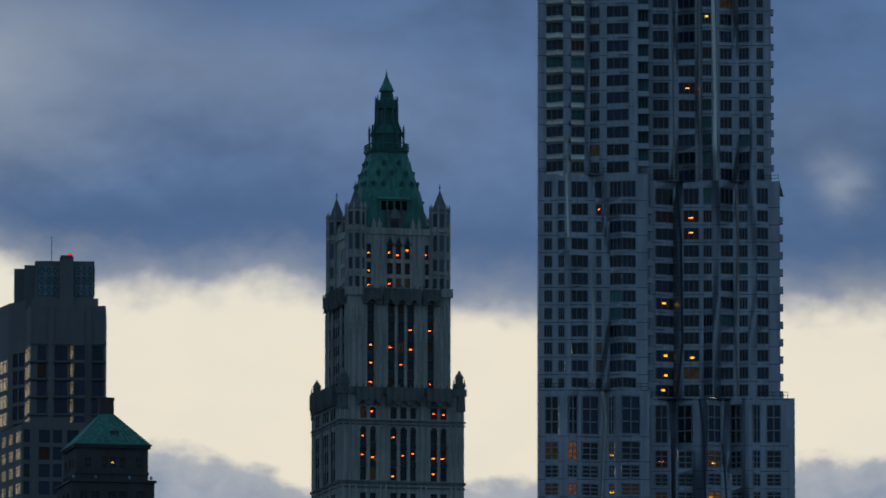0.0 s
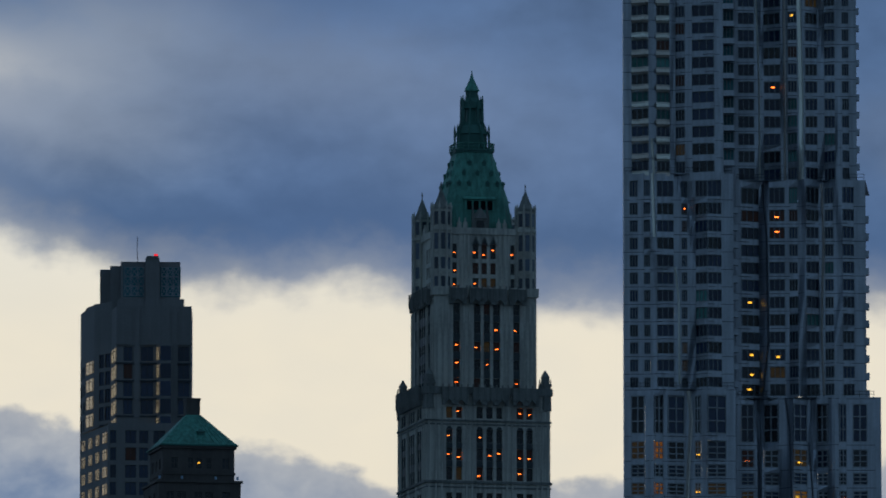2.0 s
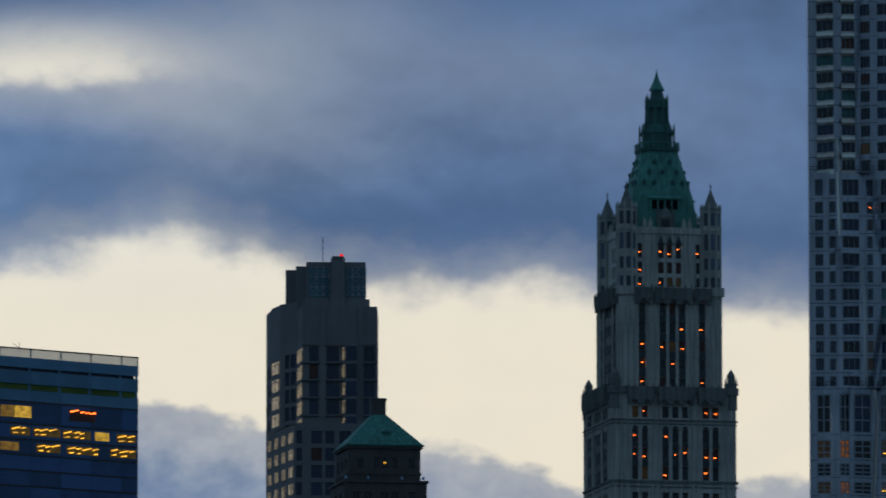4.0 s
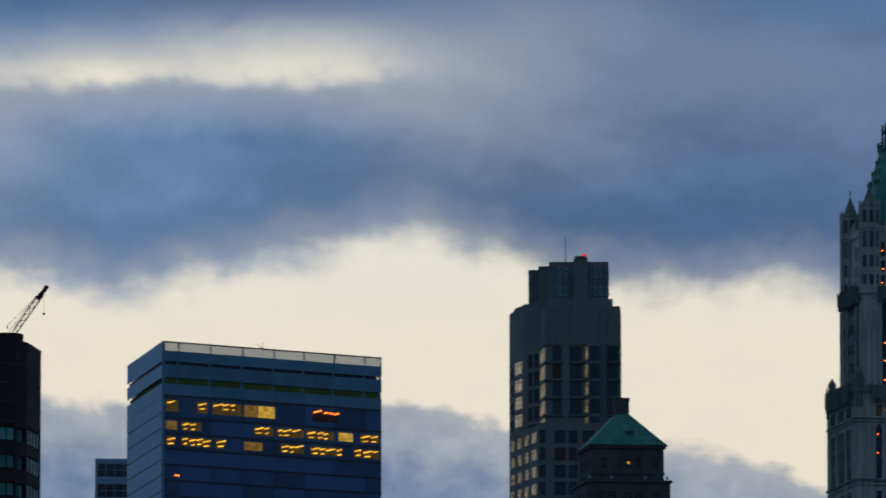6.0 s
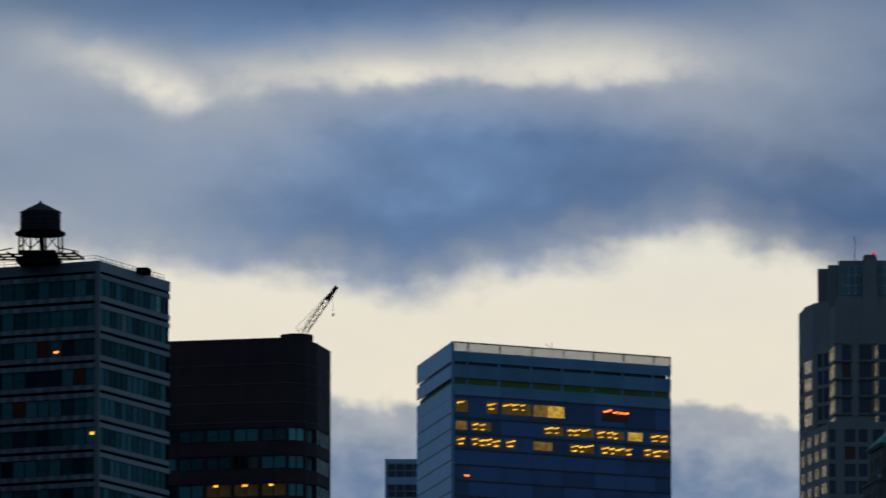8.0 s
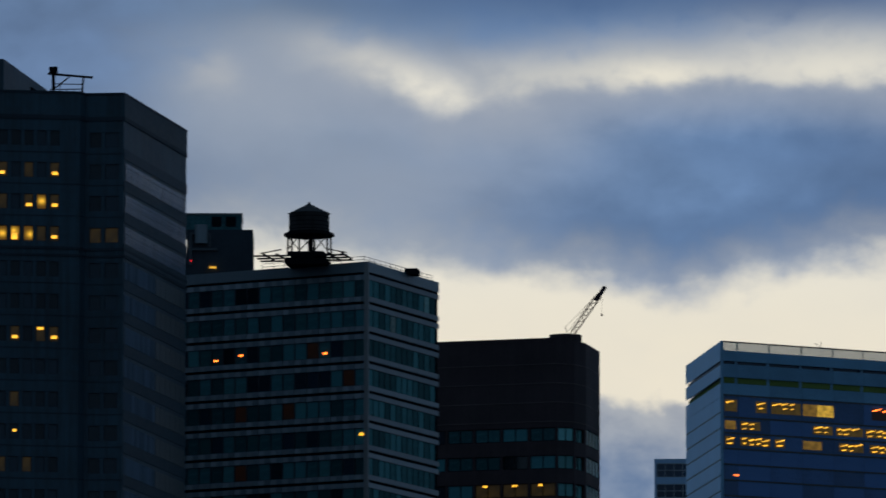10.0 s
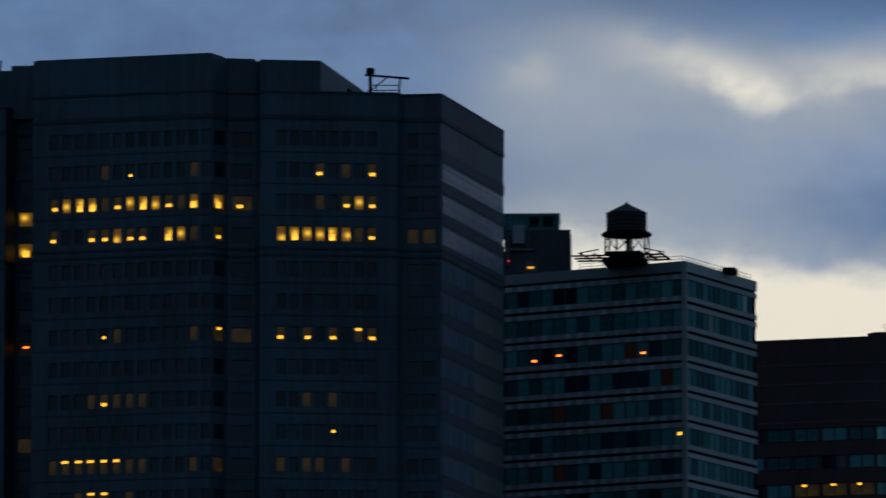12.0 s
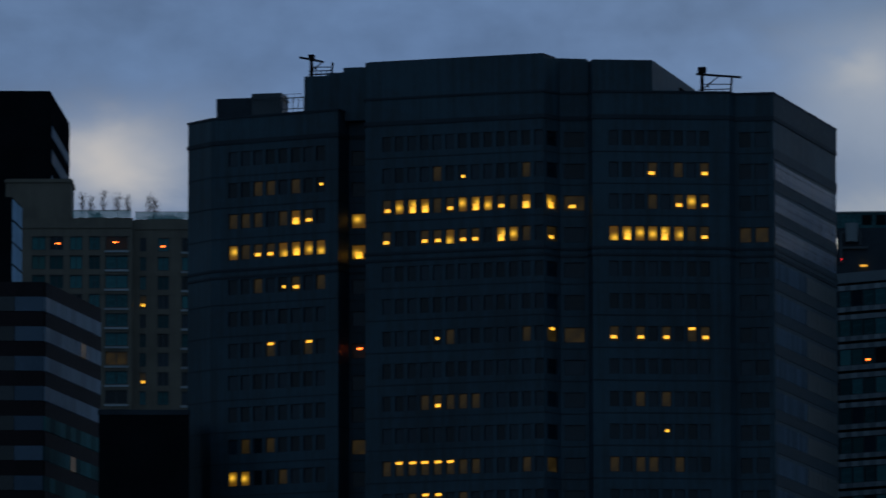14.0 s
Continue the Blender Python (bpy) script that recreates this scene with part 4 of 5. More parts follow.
# ---------------------------------------------------------------- the stone apartment tower with a lattice crown
def lattice_tower():
    b = thing("apartment_tower", -82.6, 1648.0, 3.5, "grey stone apartment tower with a lattice crown and red beacon", "skyscraper")
    st = dict(frame=ALU_D, nx=2, ny=1, bar=0.09, pane=GLASS_NAVY)
    s = Shape()
    rows = rows_down(204.6, 3.55, 5, 2.95)
    low = rows_down(187.6, 3.45, 4, 2.6)
    # main block with its stepped left flank
    facade(b, s, (0, 0), (15.0, 0), 190, 214.2, [(1.4, 3.2), (4.9, 7.4), (12.3, 14.6)], rows, 0.35, st, {1: "R..."}, seed=21)
    facade(b, s, (-0.9, 7.4), (0, 0), 190, 214.2, [], [])
    sky_glow = SKY_PANE

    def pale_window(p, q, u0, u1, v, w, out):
        """A pane that glows in place of the bright sky in its glass, with its dark bars."""
        f = panel(b, p, q, u0, u1, v, w, out, sky_glow, "window")
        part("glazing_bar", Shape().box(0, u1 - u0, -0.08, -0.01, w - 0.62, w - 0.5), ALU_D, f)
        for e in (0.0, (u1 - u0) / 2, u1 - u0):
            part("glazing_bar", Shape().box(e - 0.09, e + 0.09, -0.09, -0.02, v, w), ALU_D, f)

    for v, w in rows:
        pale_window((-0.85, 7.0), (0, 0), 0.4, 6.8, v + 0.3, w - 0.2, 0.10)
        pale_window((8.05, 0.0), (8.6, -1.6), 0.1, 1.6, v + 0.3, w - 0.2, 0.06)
        panel(b, (8.6, -1.6), (11.0, -1.6), 0.15, 2.3, v, w, 0.06, GLASS_NAVY, "window")
    part("bay", Shape().prism([(8.05, 0.05), (8.6, -1.6), (11.0, -1.6), (11.2, 0.05)], 190.2, 206.6), STONE, b)
    facade(b, s, (15, 0), (15.6, 20), 190, 214.2, [], [])
    # back block
    facade(b, s, (-4.3, 12.0), (-0.9, 7.4), 160, 216.0, [(1.6, 3.2), (3.6, 5.4)], rows_down(204.2, 3.55, 9, 2.8), 0.3, st, seed=23)
    facade(b, s, (-6.0, 18.0), (-4.3, 12.0), 160, 215.9, [], [])
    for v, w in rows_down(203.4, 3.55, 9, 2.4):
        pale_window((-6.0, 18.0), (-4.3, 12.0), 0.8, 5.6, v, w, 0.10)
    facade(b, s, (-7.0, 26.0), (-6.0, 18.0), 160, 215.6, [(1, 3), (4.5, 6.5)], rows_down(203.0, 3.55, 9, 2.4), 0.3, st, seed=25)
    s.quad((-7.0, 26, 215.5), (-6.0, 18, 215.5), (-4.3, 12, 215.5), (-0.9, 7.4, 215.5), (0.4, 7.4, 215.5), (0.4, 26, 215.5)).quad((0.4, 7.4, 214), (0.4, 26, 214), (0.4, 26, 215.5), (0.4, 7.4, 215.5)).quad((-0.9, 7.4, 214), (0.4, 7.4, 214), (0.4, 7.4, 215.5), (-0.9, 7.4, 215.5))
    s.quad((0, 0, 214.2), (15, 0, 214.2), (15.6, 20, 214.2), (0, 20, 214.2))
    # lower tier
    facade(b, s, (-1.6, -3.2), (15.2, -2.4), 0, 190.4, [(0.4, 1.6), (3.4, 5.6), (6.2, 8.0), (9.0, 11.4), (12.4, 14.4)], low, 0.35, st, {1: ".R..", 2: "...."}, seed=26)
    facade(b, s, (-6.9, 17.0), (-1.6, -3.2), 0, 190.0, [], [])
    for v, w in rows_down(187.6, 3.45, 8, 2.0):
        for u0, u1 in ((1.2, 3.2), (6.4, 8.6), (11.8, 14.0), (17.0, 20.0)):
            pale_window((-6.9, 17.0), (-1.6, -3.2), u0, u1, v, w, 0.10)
    facade(b, s, (15.2, -2.4), (15.8, 20), 0, 190.4, [], [])
    s.quad((-1.6, -3.2, 190.2), (15.2, -2.4, 190.2), (15.6, 18, 190.2), (-6.9, 17, 190.2))
    part("wall", s, STONE, b)
    # piers and ledges
    for u in (4.1, 11.6):
        part("pier", Shape().box(u - 0.55, u + 0.55, -0.35, 0.1, 189.5, 214.0), STONE, b)
    for z in (190.3, 206.4):
        part("ledge", Shape().box(-0.2, 15.2, -0.3, 0.2, z, z + 0.35), STONE, b)
    for k in range(4):
        part("ledge", Shape().box(-0.3, 15.1, -0.22, 0.1, 202.55 - 3.55 * k, 202.85 - 3.55 * k), ALU_D, b)
    # crown: stepped screens with lattice panels
    crown = part("crown", Shape().box(0.2, 13.6, 5, 16, 214.2, 216.3).box(0.9, 12.8, 6.5, 15, 216.2, 224.0).box(-1.2, 1.0, 9.5, 16, 214, 223.5).box(-3.2, -1.1, 13, 18, 213, 223.2), STONE, b)
    part("pilaster", Shape().box(5.8, 8.6, 4.4, 7.2, 214.2, 224.5).box(6.0, 8.4, 4.2, 7.0, 224.5, 224.9), STONE, crown)
    for x0 in (1.6, 9.0):
        for i in range(3):
            for j in range(3):
                w, h = 1.3 if x0 < 5 else 1.15, 1.9
                x, z = x0 + i * (w + 0.06), 217.1 + j * (h + 0.06)
                p = Shape().box(x, x + w, 6.36, 6.5, z, z + 0.14).box(x, x + w, 6.36, 6.5, z + h - 0.14, z + h).box(x, x + 0.14, 6.36, 6.5, z, z + h).box(x + w - 0.14, x + w, 6.36, 6.5, z, z + h)
                p.bar((x, 6.4, z), (x + w, 6.4, z + h), 0.13).bar((x + w, 6.4, z), (x, 6.4, z + h), 0.13)
                part("lattice_panel", p, ALU, crown, "pale metal lattice panel")
        part("screen", Shape().box(x0 - 0.2, x0 + 3.9, 6.45, 6.6, 216.9, 223.0), GLASS_TEAL, crown)
    part("mast", Shape().bar((4.2, 8, 223), (4.2, 8, 229.2), 0.12), BLACK, b)
    part("beacon", Shape().ring(7.9, 5.2, 0.45, 0.4, 224.9, 225.4, 10), BEACON, b, "red aircraft warning light")


lattice_tower()


# ---------------------------------------------------------------- the brick block with the green hipped roof
def hipped_block():
    b = thing("brick_building", -60.6, 1346.8, 12.7, "dark brick building with a green copper hipped roof", "building")
    s = Shape()
    st = dict(frame=BRICK, nx=2, ny=2, bar=0.07, pane=GLASS)
    facade(b, s, (0, 0), (13.7, 0), 0, 148.2, [(1.4, 2.6), (3.2, 4.6), (6.0, 7.3), (7.8, 9.1), (10.6, 11.9)], rows_down(145.6, 3.1, 2, 1.8), 0.3, st, {}, seed=31)
    facade(b, s, (0, 13.5), (0, 0), 0, 148.2, [(1.5, 3), (5, 6.5), (9, 10.5)], rows_down(145.6, 3.1, 2, 1.8), 0.3, st, {}, seed=32)
    facade(b, s, (13.7, 0), (13.7, 13.5), 0, 148.2, [], [])
    s.quad((0, 0, 148.2), (13.7, 0, 148.2), (13.7, 13.5, 148.2), (0, 13.5, 148.2))
    facade(b, s, (0.9, 0.9), (12.8, 0.9), 148.1, 154.3, [(1.4, 2.5), (4.2, 5.0), (5.5, 6.5), (7.2, 8.1), (9.9, 11.0)], [(150.4, 152.2)], 0.3, st, {0: "..y.."}, seed=33)
    facade(b, s, (0.9, 12.9), (0.9, 0.9), 148.1, 154.3, [(2, 3.2), (5.4, 6.6), (8.8, 10)], [(150.4, 152.2)], 0.3, st, {}, seed=34)
    facade(b, s, (12.8, 0.9), (12.8, 12.9), 148.1, 154.3, [], [])
    part("wall", s, BRICK, b)
    for z, o, k in ((148.0, 0.3, 0.0), (149.4, 0.15, 0.9), (153.7, 0.35, 0.9)):
        c = Shape()
        band(c, [(k, k), (13.7 - k, k), (13.7 - k, 13.5 - k), (k, 13.5 - k)], z, z + 0.4, o)
        part("ledge", c, BRICK, b)
    for u in (0.3, 4.0, 9.6, 13.2):
        part("roof_lamp", Shape().ring(u, 0.3, 0.22, 0.18, 148.6, 149.1, 8), GLASS_PALE, b)
    e = 0.45
    r = Shape().prism([(e, e), (13.7 - e, e), (13.7 - e, 13.2), (e, 13.2)], 154.3, 159.7, [(5.6, 5.4), (8.0, 5.4), (8.0, 7.4), (5.6, 7.4)])
    roof = part("roof", r, COPPER, b, "green copper hipped roof")
    part("eave", Shape().box(e - 0.1, 13.8 - e, e - 0.1, 13.3, 154.1, 154.35), COPPER_D, roof)
    part("dormer", Shape().box(6.9, 8.0, 2.0, 3.4, 155.5, 156.6).prism([(6.7, 1.8), (8.2, 1.8), (8.2, 3.6), (6.7, 3.6)], 156.6, 157.1, [(7.4, 2.4), (7.5, 2.4), (7.5, 3.6), (7.4, 3.6)]), COPPER_D, roof)
    for k in range(1, 14):
        f = k / 14
        part("seam", Shape().bar((e + f * (13.7 - 2 * e), e, 154.36), (5.6 + 2.4 * f, 5.4, 159.72), 0.07), COPPER, roof)
    part("chimney", Shape().box(6.0, 8.3, 7.6, 10.0, 157, 162.5).box(5.9, 8.4, 7.5, 10.1, 162.3, 162.75), BRICK, b)


hipped_block()


# ---------------------------------------------------------------- the blue glass office block
CLEAR = bpy.data.materials.new("clear_parapet_glass")
CLEAR.use_nodes = True
_b = CLEAR.node_tree.nodes["Principled BSDF"]
_b.inputs["Base Color"].default_value = (0.34, 0.62, 0.60, 1)
_b.inputs["Roughness"].default_value = 0.05
_b.inputs["Alpha"].default_value = 0.45


def glass_office():
    b = thing("glass_office_building", -176.0, 1821.5, 0, "blue glass office block with lit floors at dusk", "office building")
    A, C, E = Vector((-12.6, 46.9)), Vector((0, 0)), Vector((45.9, 34.7))
    G = E + A
    top = 228.6
    part("core", Shape().prism([tuple(C * 0.99 + G * 0.01), tuple(E * 0.985 + A * 0.015), tuple(G * 0.98), tuple(A * 0.985 + E * 0.015)], 0, 226.3), GLASS_NAVY, b)

    def strip(p, q, f0, f1, z0, z1, out, mat, name="glass_panel", label=""):
        d = (q - p)
        n = Vector((d.y, -d.x)).normalized()
        m = math.atan2(d.y, d.x)
        a = p + d * f0 + n * out
        L = d.length * (f1 - f0)
        return part(name, Shape().box(0.02, L - 0.02, 0, 0.12, z0, z1), mat, b, label, at=Matrix.Translation((a.x, a.y, 0)) @ Matrix.Rotation(m, 4, "Z"))

    part("corner_post", Shape().box(-0.3, 0.3, -0.35, 0.3, 0, 228.6), GLASS_BAND, b)
    cuts = [0, 0.07, 0.215, 0.362, 0.505, 0.644, 0.783, 0.925, 1.0]
    zs = [216.5, 211.6, 208.1, 204.6, 201.1, 197.6, 194.1, 190.6]
    for f0, f1 in zip(cuts, cuts[1:]):
        strip(C, E, f0, f1, 226.5, 228.3, 0.25, CLEAR, "parapet_pane", "clear greenish glass parapet pane")
        strip(C, E, f0, f1, 220.6, 223.5, 0.25, GLASS_BAND)
        strip(C, E, f0, f1, 216.7, 219.2, 0.25, GLASS_BAND)
        strip(C, E, f1 - 0.006, f1, 226.4, 228.4, 0.2, ALU_D, "mullion")
        strip(C, E, f1 - 0.012, f1, 216.5, 226.4, -0.05, GLASS_BAND, "mullion")
        for z1, z0 in zip(zs, zs[1:]):
            strip(C, E, f0, f1, z0 + 0.25, z1 - 0.1, 0.2, GLASS_BLUE)
    strip(C, E, 0, 1, 224.2, 226.5, 0.3, GLASS_BAND, "rail_band")
    strip(C, E, 0, 1, 228.3, 228.6, 0.35, ALU_D, "coping")
    strip(C, E, 0.0, 1, 219.3, 220.7, -0.1, material("olive_slot", (0.16, 0.22, 0.06), 0.8, spec=0.05), "slot")
    for z in zs:
        strip(C, E, 0, 1, z - 0.1, z + 0.25, 0.32, ALU_D, "spandrel")
    strip(C, E, 0, 1, 0, 190.6, 0.2, GLASS_BLUE, "lower_front")
    # the flank: panels coloured pale for reflected sky, with a dark joint at each floor
    fl = [228.6, 224.5, 223.6, 220.4, 219.4] + [216.6 - 3.5 * k for k in range(9)]
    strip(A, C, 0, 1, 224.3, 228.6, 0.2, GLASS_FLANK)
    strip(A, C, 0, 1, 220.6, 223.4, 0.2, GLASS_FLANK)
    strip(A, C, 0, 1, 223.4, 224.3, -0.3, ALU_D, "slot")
    strip(A, C, 0, 1, 219.3, 220.6, -0.5, bpy.data.materials["olive_slot"], "slot")
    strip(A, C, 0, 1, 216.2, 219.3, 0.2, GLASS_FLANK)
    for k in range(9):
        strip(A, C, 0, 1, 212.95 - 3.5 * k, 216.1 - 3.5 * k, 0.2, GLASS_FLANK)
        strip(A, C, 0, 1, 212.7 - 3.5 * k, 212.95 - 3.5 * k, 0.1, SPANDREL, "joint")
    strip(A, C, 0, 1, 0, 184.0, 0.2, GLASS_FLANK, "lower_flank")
    # lit rooms: storey, from, to, kind
    rooms = [(0, .01, .065, "s"), (0, .15, .20, "s"), (0, .22, .355, "s"), (0, .365, .43, "d"), (0, .43, .505, "h"), (0, .68, .80, "o"),
             (1, .01, .06, "d"), (1, .08, .17, "s"), (1, .41, .50, "s"), (1, .515, .64, "s"), (1, .65, .78, "s"), (1, .80, .865, "h"), (1, .90, .99, "s"),
             (2, .01, .05, "s"), (2, .08, .215, "s"), (2, .235, .28, "s"), (2, .365, .45, "d"), (2, .53, .64, "s"), (2, .67, .815, "s"), (2, .87, .99, "s")]
    pick = random.Random(5)
    d = (E - C).normalized()
    n = Vector((d.y, -d.x))
    for k, f0, f1, kind in rooms:
        z1, z0 = ((215.6, 213.0), (210.9, 209.0), (207.4, 205.5))[k]
        p = strip(C, E, f0, f1, z0, z1, 0.27, {"h": LIT_BRIGHT, "d": LIT_OFFICE_B, "s": LIT_OFFICE, "o": LIT_RED}[kind], "lit_window", "yellow-lit office window")
        L = 57.5 * (f1 - f0)
        if kind in "so":
            u = 0.3
            while u < L - 1.2:
                w = pick.uniform(1.0, 2.3)
                zz = z1 - pick.uniform(0.25, 0.6)
                part("light_strip", Shape().bar((u, -0.1, zz - 0.12 * w), (min(L - 0.1, u + w), -0.1, zz + 0.12 * w), 0.27), LAMP if kind == "s" else LAMP_RED, p)
                if kind == "s" and pick.random() < 0.7:
                    part("light_strip", Shape().bar((u + 0.3, -0.1, zz - 1.1), (min(L - 0.1, u + 0.3 + w * 0.6), -0.1, zz - 0.95), 0.24), LAMP, p)
                u += w + pick.uniform(0.1, 0.8)
    strip(C, E, .05, .072, 198.7, 198.95, 0.3, LAMP_RED, "lamp")
    part("roof_mast", Shape().bar((20, 24, 223.6), (20, 24, 231), 0.1).bar((20, 24, 229.6), (18.6, 24, 230.6), 0.1), BLACK, b)


glass_office()


def far_slab():
    b = thing("far_office_slab", -208.7, 1989.0, 6, "grey slab building with dark ribbon windows", "building")
    s = Shape()
    facade(b, s, (0, 0), (16, 0), 0, 220.2, [(0.5, 15.4)], rows_down(217.4, 5.0, 3, 3.4), 0.3, dict(frame=ALU, nx=7, ny=2, bar=0.16, pane=GLASS_NAVY), {})
    facade(b, s, (0, 15), (0, 0), 0, 220.2, [], [])
    s.quad((0, 0, 220.2), (16, 0, 220.2), (16, 15, 220.2), (0, 15, 220.2))
    part("wall", s, GLASS_PALE, b)


far_slab()


# ---------------------------------------------------------------- the brown block with the crane
def brown_block():
    b = thing("brown_office_block", -138.9, 1191.9, 0, "dark brown granite office block with ribbon windows", "office building")
    P = [Vector((-34.0, 6.3)), Vector((-0.4, 0.0)), Vector((2.0, 1.6)), Vector((3.3, 5.2)), Vector((4.15, 15.6)), Vector((-26, 24))]
    s = Shape()
    st = dict(frame=BLACK, nx=2, ny=1, bar=0.1, panes=[GLASS_TEAL, GLASS, GLASS_TEAL])
    br = dict(st, panes=[GLASS_AQUA])
    rows = rows_down(139.8, 4.05, 5, 2.0)
    L0, L1, L2, L3 = [(q - p).length for p, q in zip(P, P[1:5])]
    facade(b, s, P[0], P[1], 0, 153.9, [(L0 - 4.2 * k - 4.05, L0 - 4.2 * k - 0.2) for k in range(6)][::-1], rows, 0.25, st, {2: "...uuu", 3: "...udl"}, seed=41)
    facade(b, s, P[1], P[2], 0, 153.9, [(0.2, L1 - 0.1)], rows, 0.25, br, seed=42)
    facade(b, s, P[2], P[3], 0, 153.6, [(0.6, L2 - 0.5)], rows, 0.6, br, seed=43)
    facade(b, s, P[3], P[4], 0, 153.4, [(0.4, L3 - 0.6)], [(v - 0.1, w + 0.3) for v, w in rows], 0.25, dict(br, nx=4), seed=44)
    facade(b, s, P[4], P[5], 0, 153.4, [], [])
    s.f.append(tuple(range(len(s.v), len(s.v) + 6)))
    s.v += [(*p, 153.4) for p in P]
    part("wall", s, BROWN, b)
    for z in (153.4, 150.0, 147.2, 144.4, 141.6):
        c = Shape()
        band(c, [tuple(p) for p in P[:5]], z, z + 0.14, 0.06, closed=False)
        part("joint", c, BROWN if z > 153 else BROWN_L, b)
    part("plant_room", Shape().ring(0.4, 4.4, 2.4, 2.4, 153.2, 154.7, 14), BROWN, b)
    # crane on the roof behind the parapet
    c = thing("tower_crane", -140.9, 1221.0, 0, "red lattice luffing crane raised over the roof", "crane", z=0)
    part("mast", Shape().bar((0, 0, 0), (0, 0, 156.6), 1.2), RUST, c)
    part("cab", Shape().box(-0.9, 0.7, -0.6, 0.6, 156.4, 157.8).box(-1.8, -0.9, -0.5, 0.5, 156.6, 157.3), RUST, c)
    j = Shape()
    a, e = Vector((0.2, 0, 157.4)), Vector((5.0, 0, 164.2))
    w = 0.34
    d = (e - a).normalized()
    t = Vector((-d.z, 0, d.x))
    for o in (t * w, -t * w):
        for y in (-0.35, 0.35):
            j.bar(a + o * 0.4 + Vector((0, y * 0.4, 0)), a.lerp(e, 0.15) + o + Vector((0, y, 0)), 0.08)
            j.bar(a.lerp(e, 0.15) + o + Vector((0, y, 0)), a.lerp(e, 0.9) + o + Vector((0, y, 0)), 0.08)
            j.bar(a.lerp(e, 0.9) + o + Vector((0, y, 0)), e + Vector((0, y * 0.4, 0)), 0.09)
    for k in range(12):
        p, q = a.lerp(e, 0.12 + k * 0.066), a.lerp(e, 0.12 + (k + 1) * 0.066)
        sgn = 1 if k % 2 else -1
        for y in (-0.35, 0.35):
            j.bar(p + t * w * sgn + Vector((0, y, 0)), q - t * w * sgn + Vector((0, y, 0)), 0.055)
    part("jib", j, RUST, c)
    part("jib_head", Shape().bar(a.lerp(e, 0.8), e + d * 0.9, 0.55), RUST, c)
    part("pendant", Shape().bar((0, 0, 158.4), a.lerp(e, 0.85) + t * 0.5, 0.06).bar((0.2, 0, 157.4), (-0.5, 0, 158.9), 0.08).bar((-0.5, 0, 158.9), e + t * 0.2, 0.05), RUST, c)
    part("hook", Shape().bar(e, e + Vector((0, 0, -3.4)), 0.03).box(e.x - 0.15, e.x + 0.15, -0.1, 0.1, e.z - 3.7, e.z - 3.3), BLACK, c)


brown_block()


